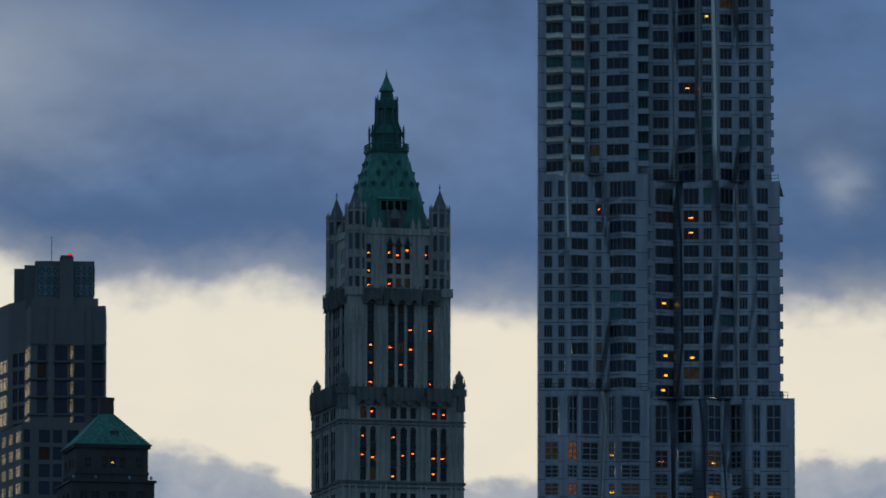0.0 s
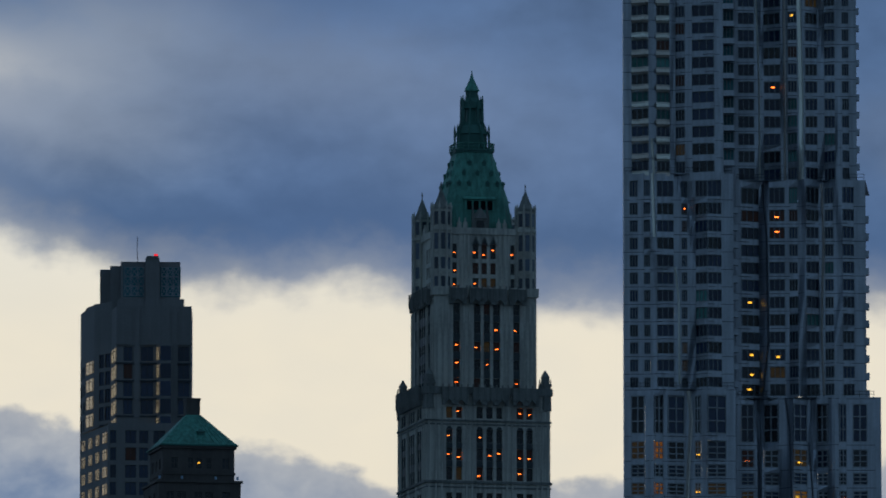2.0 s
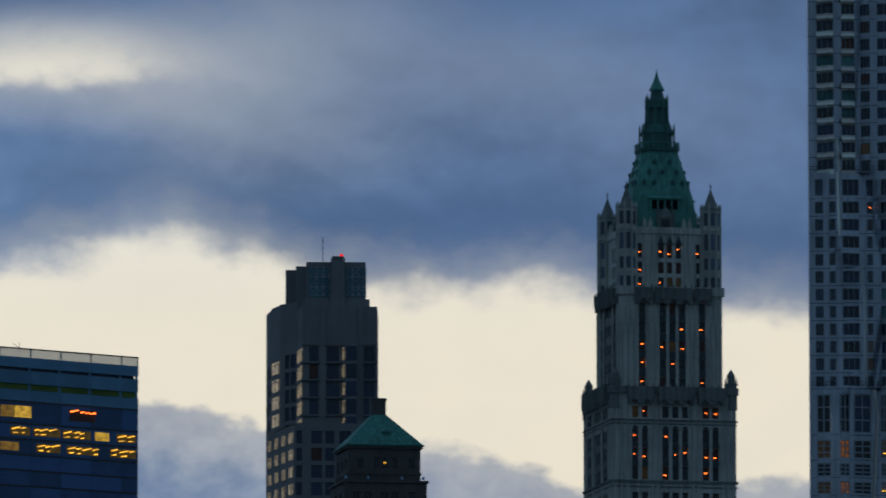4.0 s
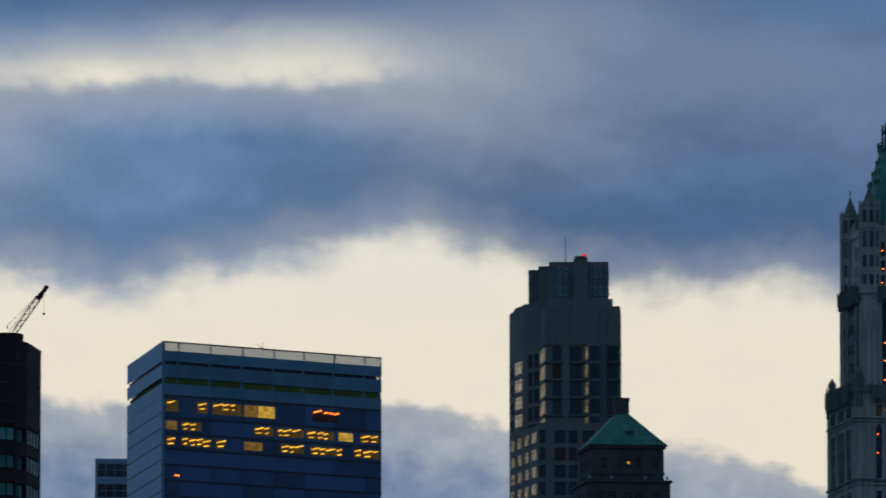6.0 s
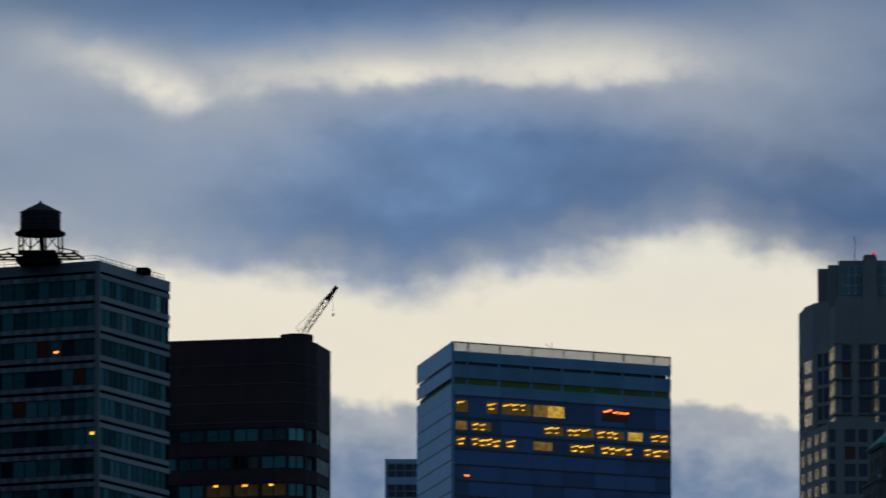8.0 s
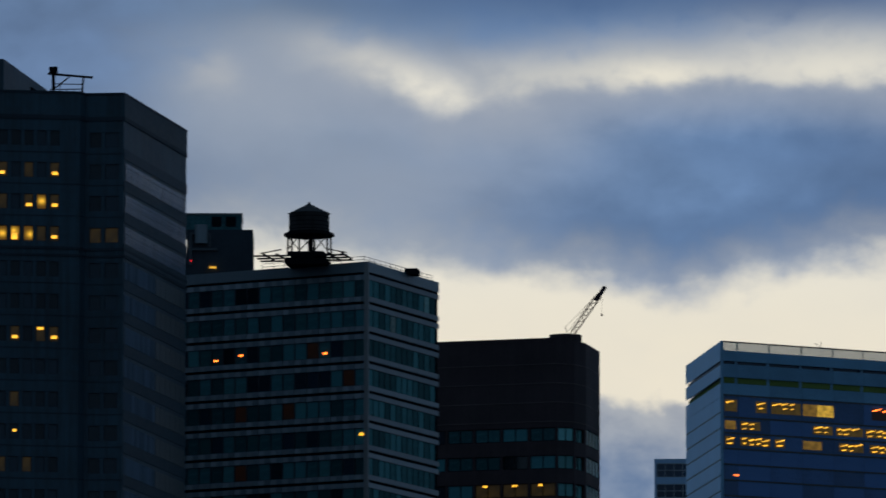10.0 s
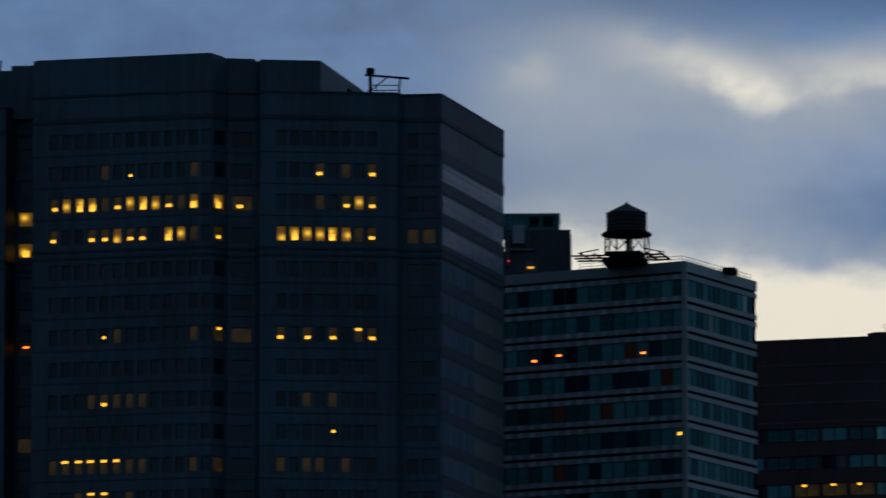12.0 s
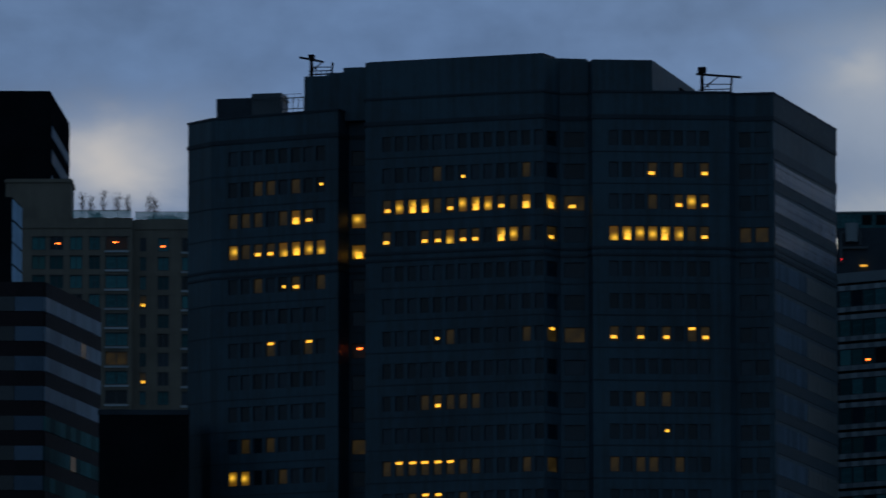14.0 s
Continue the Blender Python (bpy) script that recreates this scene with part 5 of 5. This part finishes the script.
# ---------------------------------------------------------------- the banded block with the water tank
def banded_block():
    b = thing("banded_office_block", -138.8, 990.3, 0, "office block with grey panel bands and teal glass", "office building")
    L, C, R = Vector((-38.0, 16.4)), Vector((0, 0)), Vector((5.9, 21.3))
    top, pitch = 139.2, 3.62
    part("core", Shape().prism([(-37.8, 16.55), (0.0, 0.25), (5.75, 21.25), (-31, 36)], 0, top - 0.2), BLACK, b)
    pick = random.Random(9)
    lights = {2: {7: "o", 9: "o", 15: "R", 16: "o"}, 3: {18: "R"}, 4: {9: "R", 13: "R"}, 5: {19: "y"}, 6: {9: "R"}}
    st = dict(frame=ALU_D, nx=1, ny=1, bar=0.06, panes=[GLASS_TEAL, TEAL_MATT, GLASS_TEAL, GLASS_TEAL, GLASS_DEEP])
    sr = dict(frame=BLACK, nx=1, ny=1, bar=0.03, panes=[TEAL_MATT])
    for p, q, left in ((L, C, True), (C, R, False)):
        d = (q - p)
        n = Vector((d.y, -d.x)).normalized()
        length = d.length
        m = Matrix.Translation((p.x + n.x * 0.0, p.y, 0)) @ Matrix.Rotation(math.atan2(d.y, d.x), 4, "Z")
        step = 0.86
        count = int(length / step)
        part("parapet", Shape().box(0, length, -0.02, 0.3, top - 1.25, top), PANEL_GREY, b, at=m)
        for f in range(11):
            z = top - 1.55 - pitch * f
            # two rows of panels above a ribbon of glass
            for z0, z1 in ((z - 0.62, z - 0.02), (z - 3.62 + 0.35, z - 3.62 + 0.95)):
                if left:
                    for k in range(count - 38, count):
                        tone = k % 2
                        part("panel", cached(("panel", tone), lambda: Shape().box(0.02, step - 0.02, -0.02 - 0.02 * tone, 0.3, 0, 0.6), "panel", PANEL_GREY if tone else ALU), None, b, at=m @ Matrix.Translation((k * step, 0, z0)))
                    part("panel_strip", Shape().box(0, (count - 38) * step, -0.02, 0.3, z0, z1), STONE, b, at=m)
                else:
                    part("panel_strip", Shape().box(0, length, -0.02, 0.3, z0, z1), PANEL_GREY, b, at=m)
            k, u = 0, 0.05
            w = 1.72 if left else 1.75
            while u + w < length:
                code = lights.get(f, {}).get(k - 4, ".") if left else ("g" if (f, k) in ((0, 10), (1, 4)) else ".")
                window(b, m @ Matrix.Translation((u, 0.03, z - 2.68)), w - 0.03, 2.04, st if left else sr, code, pick)
                u += w
                k += 1
        part("corner_post", Shape().box(length - 0.5 if left else 0, length if left else 0.35, -0.05, 0.3, 60, top - 0.1), STONE, b, at=m)
    roof = Shape()
    roof.quad((-37.9, 16.6, top - 0.15), (0, 0.2, top - 0.15), (5.7, 21.3, top - 0.15), (-31, 36, top - 0.15))
    part("roof", roof, ROOF, b)
    rail(b, [(-14, 6.8), (-0.6, 1.0), (5.2, 20.5)], top, 0.75, 1.6, 0.05)
    part("roof_hatch", Shape().box(3.0, 4.6, 11, 13.5, top - 0.2, top + 0.5), BLACK, b)
    # steel dunnage under the tank
    t = thing("water_tank", -146.3, 992.3, 0, "dark wooden rooftop water tank on steel legs", "water tank", z=139.0)
    for y in (-2.5, 0, 2.5):
        part("beam", Shape().bar((-6.4, y, 1.0), (5.0, y, 1.0), 0.2), BLACK, t)
    for k in range(7):
        x = -5.2 + 1.6 * k
        part("joist", Shape().bar((x, -3.0, 1.18), (x + 0.4, 3.0, 1.18), 0.18), BLACK, t)
    part("plinth", Shape().box(-2.6, 2.4, -2.2, 2.2, 0.0, 0.7).box(-1.2, 1.0, -1.6, 1.6, 0.7, 1.2), BLACK, t)
    part("platform", Shape().box(-2.4, 2.0, -1.8, 1.8, 1.3, 1.6), BLACK, t)
    part("strut", Shape().bar((-5.6, -2.6, 1.3), (-3.0, -2.6, 1.75), 0.13), BLACK, t)
    part("strut", Shape().bar((2.5, -2.6, 1.75), (5.0, -2.6, 1.25), 0.13), BLACK, t)
    for x, y in ((-2.4, -1.6), (-0.9, -2.2), (1.0, -2.2), (2.5, -1.6), (-2.4, 1.6), (2.5, 1.6), (0, 2.2)):
        part("leg", Shape().bar((x, y, 1.2), (x * 0.97, y, 3.7), 0.2), BLACK, t)
    br = Shape()
    for x0, x1 in ((-2.4, -0.9), (-0.9, 1.0), (1.0, 2.5)):
        br.bar((x0, -2.0, 1.7), (x1, -2.0, 3.5), 0.12).bar((x1, -2.0, 1.7), (x0, -2.0, 3.5), 0.12)
    part("brace", br, BLACK, t)
    part("deck", Shape().ring(0, 0, 3.1, 3.1, 3.65, 3.95, 12).ring(0, 0, 2.7, 2.7, 3.95, 4.15, 12), BLACK, t)
    n = 28
    for k in range(n):
        a0, a1 = 2 * math.pi * k / n, 2 * math.pi * (k + 0.94) / n
        part("stave", Shape().prism([(2.35 * math.cos(a0), 2.35 * math.sin(a0)), (2.45 * math.cos(a0), 2.45 * math.sin(a0)), (2.45 * math.cos(a1), 2.45 * math.sin(a1)), (2.35 * math.cos(a1), 2.35 * math.sin(a1))], 4.15, 6.45), WOOD, t)
    part("barrel", Shape().ring(0, 0, 2.38, 2.38, 4.1, 6.4, n), WOOD, t)
    for z in (4.4, 4.8, 5.3, 5.9):
        part("hoop", Shape().ring(0, 0, 2.5, 2.5, z, z + 0.06, n), BLACK, t)
    part("lid", Shape().ring(0, 0, 2.62, 0.12, 6.4, 7.65, 14).ring(0, 0, 0.2, 0.1, 7.6, 7.85, 8), WOOD, t, "conical wooden tank lid")
    part("riser", Shape().bar((0.2, 0, 0.5), (0.2, 0, 4), 0.55), BLACK, t)


banded_block()


def plant_block():
    b = thing("rear_plant_block", -184.6, 1135.2, 8, "dark block with roof machinery and a green parapet", "building")
    part("wall", Shape().box(0, 9.2, 0, 12, 0, 163.0).box(-8, 0, 1, 12, 0, 160), MECH, b)
    part("screen", Shape().box(-6, 7.6, 1.5, 11, 163.0, 165.3), GLASS_TEAL, b, "dark teal roof screen")
    part("coping", Shape().box(-6.1, 7.7, 1.3, 11.2, 165.3, 165.5), STONE, b)
    for x in (3.4, 5.4):
        part("louvre", Shape().box(x, x + 1.4, 1.42, 1.5, 163.6, 165.0), BLACK, b)
    part("pipe", Shape().bar((0.5, -0.3, 158), (0.5, -0.3, 162.4), 0.4).bar((0.5, -0.3, 162.4), (3.2, -0.3, 162.4), 0.3).bar((3.2, -0.3, 160.6), (3.2, -0.3, 162.4), 0.3).bar((0.2, -0.3, 160.2), (4.2, -0.3, 160.2), 0.35), ALU_D, b)
    part("tank", Shape().ring(2.0, -0.2, 0.9, 0.9, 161, 163.6, 12), PANEL_GREY, b)
    part("beacon", Shape().ring(0.6, -0.6, 0.13, 0.13, 158.4, 158.65, 8), BEACON, b)
    part("lamp", Shape().box(3.2, 4.1, -0.5, -0.3, 157.5, 157.75), LAMP, b)


plant_block()


# ---------------------------------------------------------------- the broad granite office block with bays
def granite_block():
    b = thing("granite_office_block", -185.2, 928.8, 0, "broad dark granite office block with scattered lit windows", "office building")
    o = Vector((-185.2, 928.8))
    P = [Vector(p) - o for p in ((-231.5, 946.0), (-227.9, 942.7), (-211.6, 938.4), (-211.0, 941.5), (-208.6, 941.5), (-206.8, 931.4), (-185.2, 928.8),
                                 (-183.8, 931.6), (-180.6, 932.2), (-179.8, 930.5), (-164.6, 935.0), (-164.2, 936.4), (-159.7, 936.5), (-157.4, 967.2), (-236, 985))]
    top, zc, pitch = 152.1, 147.0, 3.70
    # storey centres follow the brightest storey
    r0 = 146.8
    rows = rows_down(r0, pitch, 13, 1.8)
    # the storeys below the ledge are a little taller
    rows = [(v - drop, w - drop) for v, w, drop in ((v, w, 0.0 if i < 4 else 0.4 + 0.07 * (i - 4)) for i, (v, w) in enumerate(rows))]
    st = dict(frame=MECH, nx=1, ny=1, bar=0.08, pane=GLASS_DEEP)
    s = Shape()

    def wall(i, cols, lights=None, z1=top, rws=None, style=None, seed=50):
        facade(b, s, P[i], P[i + 1], 0, z1, cols, rows if rws is None else rws, 0.3, style or st, lights, seed=seed + i)

    span = lambda n, u0, gap, w: [(u0 + gap * k, u0 + gap * k + w) for k in range(n)]
    wall(0, [])
    wall(1, span(8, 2.3, 1.66, 1.2), {1: "..dd.d.y", 2: "ddd.dLl.", 3: "hdllhLhh", 4: "..d.yl.d", 6: "...u..u.", 9: ".d.d....", 10: "hh..d...", 11: "dd.d..d."}, rws=[(v + 0.4, w + 0.4) for v, w in rows])
    wall(2, [])
    wall(3, [(0.3, 2.1)], {2: "h", 3: "L", 6: "r", 9: "d"})
    wall(4, [])
    c14 = span(13, 2.07, 1.547, 1.06)
    wall(5, c14, {0: ".............", 1: "....d.y....d.", 2: "lhLLdlhLhldL.", 3: "l..llhll.Lhd.", 4: ".............", 6: "....yd.....d.", 8: "...dlddd.....", 10: "duuuuudd...d.", 11: "..duu.d......"}, z1=156.5)
    wall(6, [(0.6, 2.6)], {2: "L", 3: "l", 6: "u", 10: "d"}, z1=156.0)
    wall(7, [(0.4, 2.8)], {2: "l", 6: "d"}, z1=155.9)
    wall(8, [])
    wall(9, span(8, 1.9, 1.5, 1.12), {1: "...l.d.l", 2: "...d.lhl", 3: "hLhhLhdl", 6: "l.l.l.ul", 8: "..d.d...", 9: "....y...", 10: "d.dd.d.."})
    wall(10, [])
    wall(11, [(0.5, 1.9), (2.3, 3.9)], {3: "dd"})
    # flank with long ribbons of pale glass; lower rows coloured dimmer for weaker sky reflection
    LF = (P[13] - P[12]).length
    facade(b, s, P[12], P[13], 0, top, [], [])
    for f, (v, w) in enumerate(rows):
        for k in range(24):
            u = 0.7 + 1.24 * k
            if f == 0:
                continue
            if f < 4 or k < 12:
                panel(b, P[12], P[13], u, u + 0.84, v - 0.05, w + 0.15, 0.10, GLASS_SKY if f < 4 else RIBBON_DIM, "window")
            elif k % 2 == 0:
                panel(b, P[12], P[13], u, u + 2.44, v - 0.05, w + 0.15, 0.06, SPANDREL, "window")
    facade(b, s, P[13], P[14], 0, top, [], [])
    facade(b, s, P[14], P[0], 0, top, [], [])
    s.f.append(tuple(range(len(s.v), len(s.v) + 15)))
    s.v += [(*p, top - 0.3) for p in P]
    part("wall", s, GRANITE, b)
    line = [tuple(p) for p in P[:14]]
    for z0, z1, mat in ((149.0, 149.5, MECH), (133.1, 133.35, MECH), (133.9, 134.2, MECH), (top - 0.05, top + 0.2, MECH)):
        c = Shape()
        band(c, line, z0, z1, 0.12, closed=False)
        part("ledge", c, mat, b)
    for f in range(13):
        c = Shape()
        band(c, line[:13], rows[f][0] - 0.75, rows[f][0] - 0.66, 0.05, closed=False)
        part("groove", c, MECH, b)
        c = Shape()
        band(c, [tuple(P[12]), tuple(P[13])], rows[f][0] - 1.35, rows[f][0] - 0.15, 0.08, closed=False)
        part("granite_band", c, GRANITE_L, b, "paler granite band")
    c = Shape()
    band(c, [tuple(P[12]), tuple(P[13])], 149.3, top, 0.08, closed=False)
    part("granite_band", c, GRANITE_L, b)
    # upper block and penthouses
    Q = [P[5] + Vector((0.3, 0.6)), P[6] + Vector((-0.2, 0.6)), P[6] + Vector((0.6, 4.0)), P[6] + Vector((0.5, 30)), P[5] + Vector((4, 30))]
    part("upper_block", Shape().prism([tuple(p) for p in Q], top - 0.4, 156.45), GRANITE, b)
    part("coping", Shape().prism([tuple(p + Vector((0, -0.1))) for p in Q], 156.45, 156.65), MECH, b)
    Q = [P[6] + Vector((0.4, 3.4)), P[7] + Vector((0, 0.5)), P[8] + Vector((0, 0.5)), P[9] + Vector((0, 0.4)), P[9] + Vector((6.6, 2.4)), P[9] + Vector((7.3, 26.5)), P[6] + Vector((0.4, 30))]
    part("upper_block", Shape().prism([tuple(p) for p in Q], top - 0.4, 155.95), GRANITE, b)
    part("roof_step", Shape().prism([tuple(P[6] + Vector((0.5, 3.0))), tuple(P[7] + Vector((0.1, 0.3))), tuple(P[8] + Vector((-0.4, 0.8))), tuple(P[8] + Vector((-0.4, 20))), tuple(P[6] + Vector((0.5, 20)))], top - 0.4, 156.35), GRANITE, b)
    part("roof_slot", Shape().box(13.2, 13.5, 14.5, 18, 152.4, 154.2), BLACK, b)
    part("penthouse", Shape().box(-26.2, -23.5, 11.4, 16, top - 1, 157.4).box(-31.6, -26.2, 14.5, 22, top - 1, 157.0).box(-28.5, -23.4, 13.0, 22, top - 1, 157.1), GRANITE, b)
    part("penthouse", Shape().box(-42.6, -38.3, 16.0, 22, top - 1, 154.9), MECH, b)
    part("cooling_tower", Shape().box(-38.2, -34.6, 15.5, 19, top - 0.4, 155.3).box(-38.4, -34.4, 15.4, 19.1, 154.6, 154.75), ALU_D, b)
    rail(b, [(-38.2, 15.4), (-32, 14.6)], 154.0, 1.0, 0.9, 0.05)
    rail(b, [(-35, 14.8), (-31.6, 14.2)], top - 0.2, 2.6, 0.7, 0.08)
    # window-cleaning hoists on the roof
    for x, y, z, flip in ((-30.4, 15.2, 157.0, -1), (17.3, 10.8, top + 0.2, 1)):
        h = thing("roof_hoist", o.x + x, o.y + y, 0, "black steel window-cleaning hoist on the roof edge", "hoist", "roof hoists", z=z)
        k = 1.1 if flip > 0 else 0.8
        part("mast", Shape().bar((-0.6 * k, 0, -0.2), (-0.6 * k, 0, 3.2 * k), 0.35).box(-1.0 * k, -0.2 * k, -0.4, 0.4, 2.7 * k, 3.3 * k), BLACK, h)
        part("arm", Shape().bar((-1.2 * k, 0, 2.6 * k) if flip > 0 else (1.2 * k, 0, 2.2 * k), (3.6 * k, 0, 2.1 * k) if flip > 0 else (-2.4 * k, 0, 3.0 * k), 0.24), BLACK, h)
        part("cradle", Shape().bar((-1.0 * k, 0, 0.3), (2.4 * k, 0, 0.3), 0.15).bar((-1.0 * k, 0, 0.9 * k), (2.4 * k, 0, 0.9 * k), 0.1).bar((2.4 * k, 0, -0.2), (2.6 * k, 0, 2.1 * k), 0.2).bar((0.8 * k, 0, -0.2), (0.8 * k, 0, 0.9 * k), 0.12).bar((1.6 * k, 0, -0.2), (1.6 * k, 0, 0.9 * k), 0.1).bar((0.1 * k, 0, -0.2), (0.1 * k, 0, 1.6 * k), 0.1).bar((-0.6 * k, 0, 1.5 * k), (2.5 * k, 0, 1.4 * k), 0.1), BLACK, h)
        part("brace", Shape().bar((-0.6 * k, 0, 0.9 * k), (1.2 * k, 0, 2.3 * k), 0.12), BLACK, h)


granite_block()


# ---------------------------------------------------------------- the far left group
def beige_block():
    b = thing("beige_apartment_block", -317.6, 1260.6, 12, "beige brick apartment block with a planted roof terrace", "apartment building")
    s = Shape()
    st = dict(frame=ALU_D, nx=2, ny=1, bar=0.12, panes=[GLASS_TEAL, GLASS_DEEP, TEAL_MATT])
    rows = rows_down(180.8, 3.05, 14, 2.2)
    facade(b, s, (-19, 0), (0, 0), 0, 184.6, [(3.2, 5.4), (6.0, 8.2), (9.2, 11.2), (12.2, 14.0), (14.8, 18.4)], rows, 0.4, st, {0: ".o..r", 1: "g..tt", 4: "....t", 6: "....d", 11: "....r"}, seed=81)
    facade(b, s, (0, 0), (0.2, 2.0), 0, 184.6, [], [])
    facade(b, s, (0.2, 2.0), (16, 2.0), 0, 184.6, [(1.0, 2.0), (3.8, 5.6), (7.6, 9.6), (11.5, 13.5)], rows, 0.4, st, {0: ".o..", 3: "l...", 7: "l...", 10: "l..."}, seed=82)
    s.quad((-19, 0, 184.5), (0, 0, 184.5), (0.2, 2, 184.5), (16, 2, 184.5), (16, 18, 184.5), (-19, 18, 184.5))
    part("wall", s, BEIGE, b)
    for z in (183.2,):
        part("parapet", Shape().box(-19, 0.15, -0.15, 0.1, z, 184.8), BEIGE, b)
        part("parapet", Shape().box(0.3, 16, 1.85, 2.1, z, 184.8), BEIGE, b)
    for k in range(14):
        part("balcony_rail", Shape().box(-4.3, -0.5, -0.25, -0.1, 179.3 - 3.05 * k, 179.62 - 3.05 * k), ALU, b)
        part("balcony_rail", Shape().box(7.7, 9.9, 1.75, 1.9, 179.3 - 3.05 * k, 179.62 - 3.05 * k), ALU, b)
    part("penthouse", Shape().box(-20, -9.6, 1.0, 10, 184.4, 191.2).box(-20.2, -9.4, 0.8, 10.2, 190.6, 191.0), BEIGE, b)
    for x0, x1, y in ((-9.4, -0.1, 0.2), (0.4, 15.5, 2.2)):
        n = max(1, round((x1 - x0) / 2.2))
        for k in range(n):
            part("glass_balustrade", Shape().box(x0 + (x1 - x0) * k / n + 0.03, x0 + (x1 - x0) * (k + 1) / n - 0.03, y, y + 0.04, 184.9, 186.0), CLEAR, b)
        part("handrail", Shape().bar((x0, y, 186.05), (x1, y, 186.05), 0.09), ALU_D, b)
    pick = random.Random(4)
    for x, y, h in ((-8.0, 1.6, 4.4), (-6.6, 1.9, 4.0), (-4.6, 2.0, 4.9), (-2.4, 1.8, 4.6), (-0.9, 2.4, 4.1), (2.6, 3.6, 4.8), (3.5, 3.4, 4.0)):
        t = thing("terrace_tree", 0, 0, 0, "small bare tree in a planter on the roof terrace", "tree", "terrace trees")
        t.matrix_world = b.matrix_world @ Matrix.Translation((x, y, 184.5))
        part("planter", Shape().box(-0.45, 0.45, -0.45, 0.45, 0, 0.6), BLACK, t)
        tr = Shape()
        tr.bar((0, 0, 0.5), (0.05, 0, h * 0.8), 0.09)
        part("trunk", tr, TWIG, t)
        tw = Shape()
        for k in range(40):
            z0 = pick.uniform(0.2, 0.85) * h
            a, r = pick.uniform(0, 6.3), pick.uniform(0.25, 0.85)
            p = Vector((0.05, 0, z0))
            q = p + Vector((r * math.cos(a), r * math.sin(a), pick.uniform(0.3, 1.0)))
            tw.bar(p, q, 0.03)
            for _ in range(3):
                m = p.lerp(q, pick.uniform(0.4, 1))
                tw.bar(m, m + Vector((pick.uniform(-0.4, 0.4), pick.uniform(-0.4, 0.4), pick.uniform(0.1, 0.5))), 0.018)
        part("crown", tw, TWIG, t)
    for x, y, w in ((-5.6, 0.9, 0.9), (4.0, 3.0, 2.4), (6.4, 3.0, 1.6)):
        h = thing("terrace_shrub", 0, 0, 0, "low dark shrub behind the glass balustrade", "shrub", "terrace shrubs")
        h.matrix_world = b.matrix_world @ Matrix.Translation((x, y, 184.5))
        sh = Shape()
        for k in range(160):
            a = pick.uniform(0, 6.3)
            p = Vector((pick.gauss(0, w * 0.45), pick.gauss(0, 0.25), pick.uniform(0.05, 0.9 + 0.3 * math.cos(a))))
            sh.bar(p, p + Vector((pick.uniform(-0.25, 0.25), pick.uniform(-0.2, 0.2), pick.uniform(0.05, 0.3))), 0.14)
        part("leaves", sh, TWIG, h)


beige_block()


def black_tower():
    b = thing("black_glass_tower", -368.3, 1402.5, 0, "black glass tower with a tapering side", "skyscraper")
    s = Shape()
    s.prism([(-40, -10.6), (0, 0), (-6.7, 39.5), (-46, 30)], 0, 227.5)
    part("wall", s, BLACK, b)
    for z0, z1 in ((219.5, 221.4), (214.8, 217.2), (210.4, 212.6), (206, 208.2)):
        part("ribbon_window", Shape().prism([(0.05, 1.0), (0.12, 1.0), (-6.5, 39.0), (-6.6, 39.0)], z0, z1), RIBBON_DIM, b)


black_tower()


def corner_glass():
    b = thing("corner_glass_building", -297.2, 1110.9, 0, "dark building with a pale glazed corner", "building")
    part("wall", Shape().prism([(-30, -8), (0, 0), (-1.2, 10.0), (-34, 8)], 0, 167.5), BLACK, b)
    for k in range(10):
        for f in (0, 1):
            a, c = Vector((0.06, 0.1)).lerp(Vector((-1.1, 9.9)), f / 2), Vector((0.06, 0.1)).lerp(Vector((-1.1, 9.9)), f / 2 + 0.47)
            part("pane", Shape().prism([(a.x, a.y), (a.x + 0.06, a.y), (c.x + 0.06, c.y), (c.x, c.y)], 164.4 - 3.1 * k, 167.2 - 3.1 * k), GLASS_PALE, b)


corner_glass()


def striped_block():
    b = thing("striped_office_block", -254.6, 967.0, 0, "office block with dark bands and pale ribbon windows", "office building")
    P = [Vector((-30, -7.6)), Vector((-3.4, -0.9)), Vector((0, 0)), Vector((0.1, 26.8)), Vector((-30, 26))]
    part("core", Shape().prism([tuple(p) for p in P], 0, 136.55), BROWN_D, b)
    s = Shape()
    for k in range(9):
        z = 134.75 - 3.63 * k
        # right flank: upper panes coloured pale for the sky they reflect
        for i, mat in ((0, GLASS), (1, RIBBON_DIM), (2, RIBBON_SKY if k < 4 else TEAL_MATT)):
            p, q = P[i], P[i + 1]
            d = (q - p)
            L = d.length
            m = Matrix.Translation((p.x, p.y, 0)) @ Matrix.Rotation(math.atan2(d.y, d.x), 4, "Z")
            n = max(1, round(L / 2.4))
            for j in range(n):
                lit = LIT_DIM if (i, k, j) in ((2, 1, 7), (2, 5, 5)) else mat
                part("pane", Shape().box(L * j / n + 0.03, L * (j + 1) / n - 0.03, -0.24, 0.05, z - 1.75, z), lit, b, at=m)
            part("band", Shape().box(0.0, L, -0.22, 0.05, z + 0.02, z + 1.8), BROWN_D, b, at=m)


striped_block()


def low_box():
    b = thing("low_dark_building", -238.2, 930.0, 14, "low black building in front of the towers", "building")
    part("wall", Shape().box(0, 10.5, 0, 12, 0, 116.3), BLACK, b)
    part("parapet", Shape().box(-0.1, 10.6, -0.1, 0.3, 116.0, 116.6), MECH, b)


low_box()
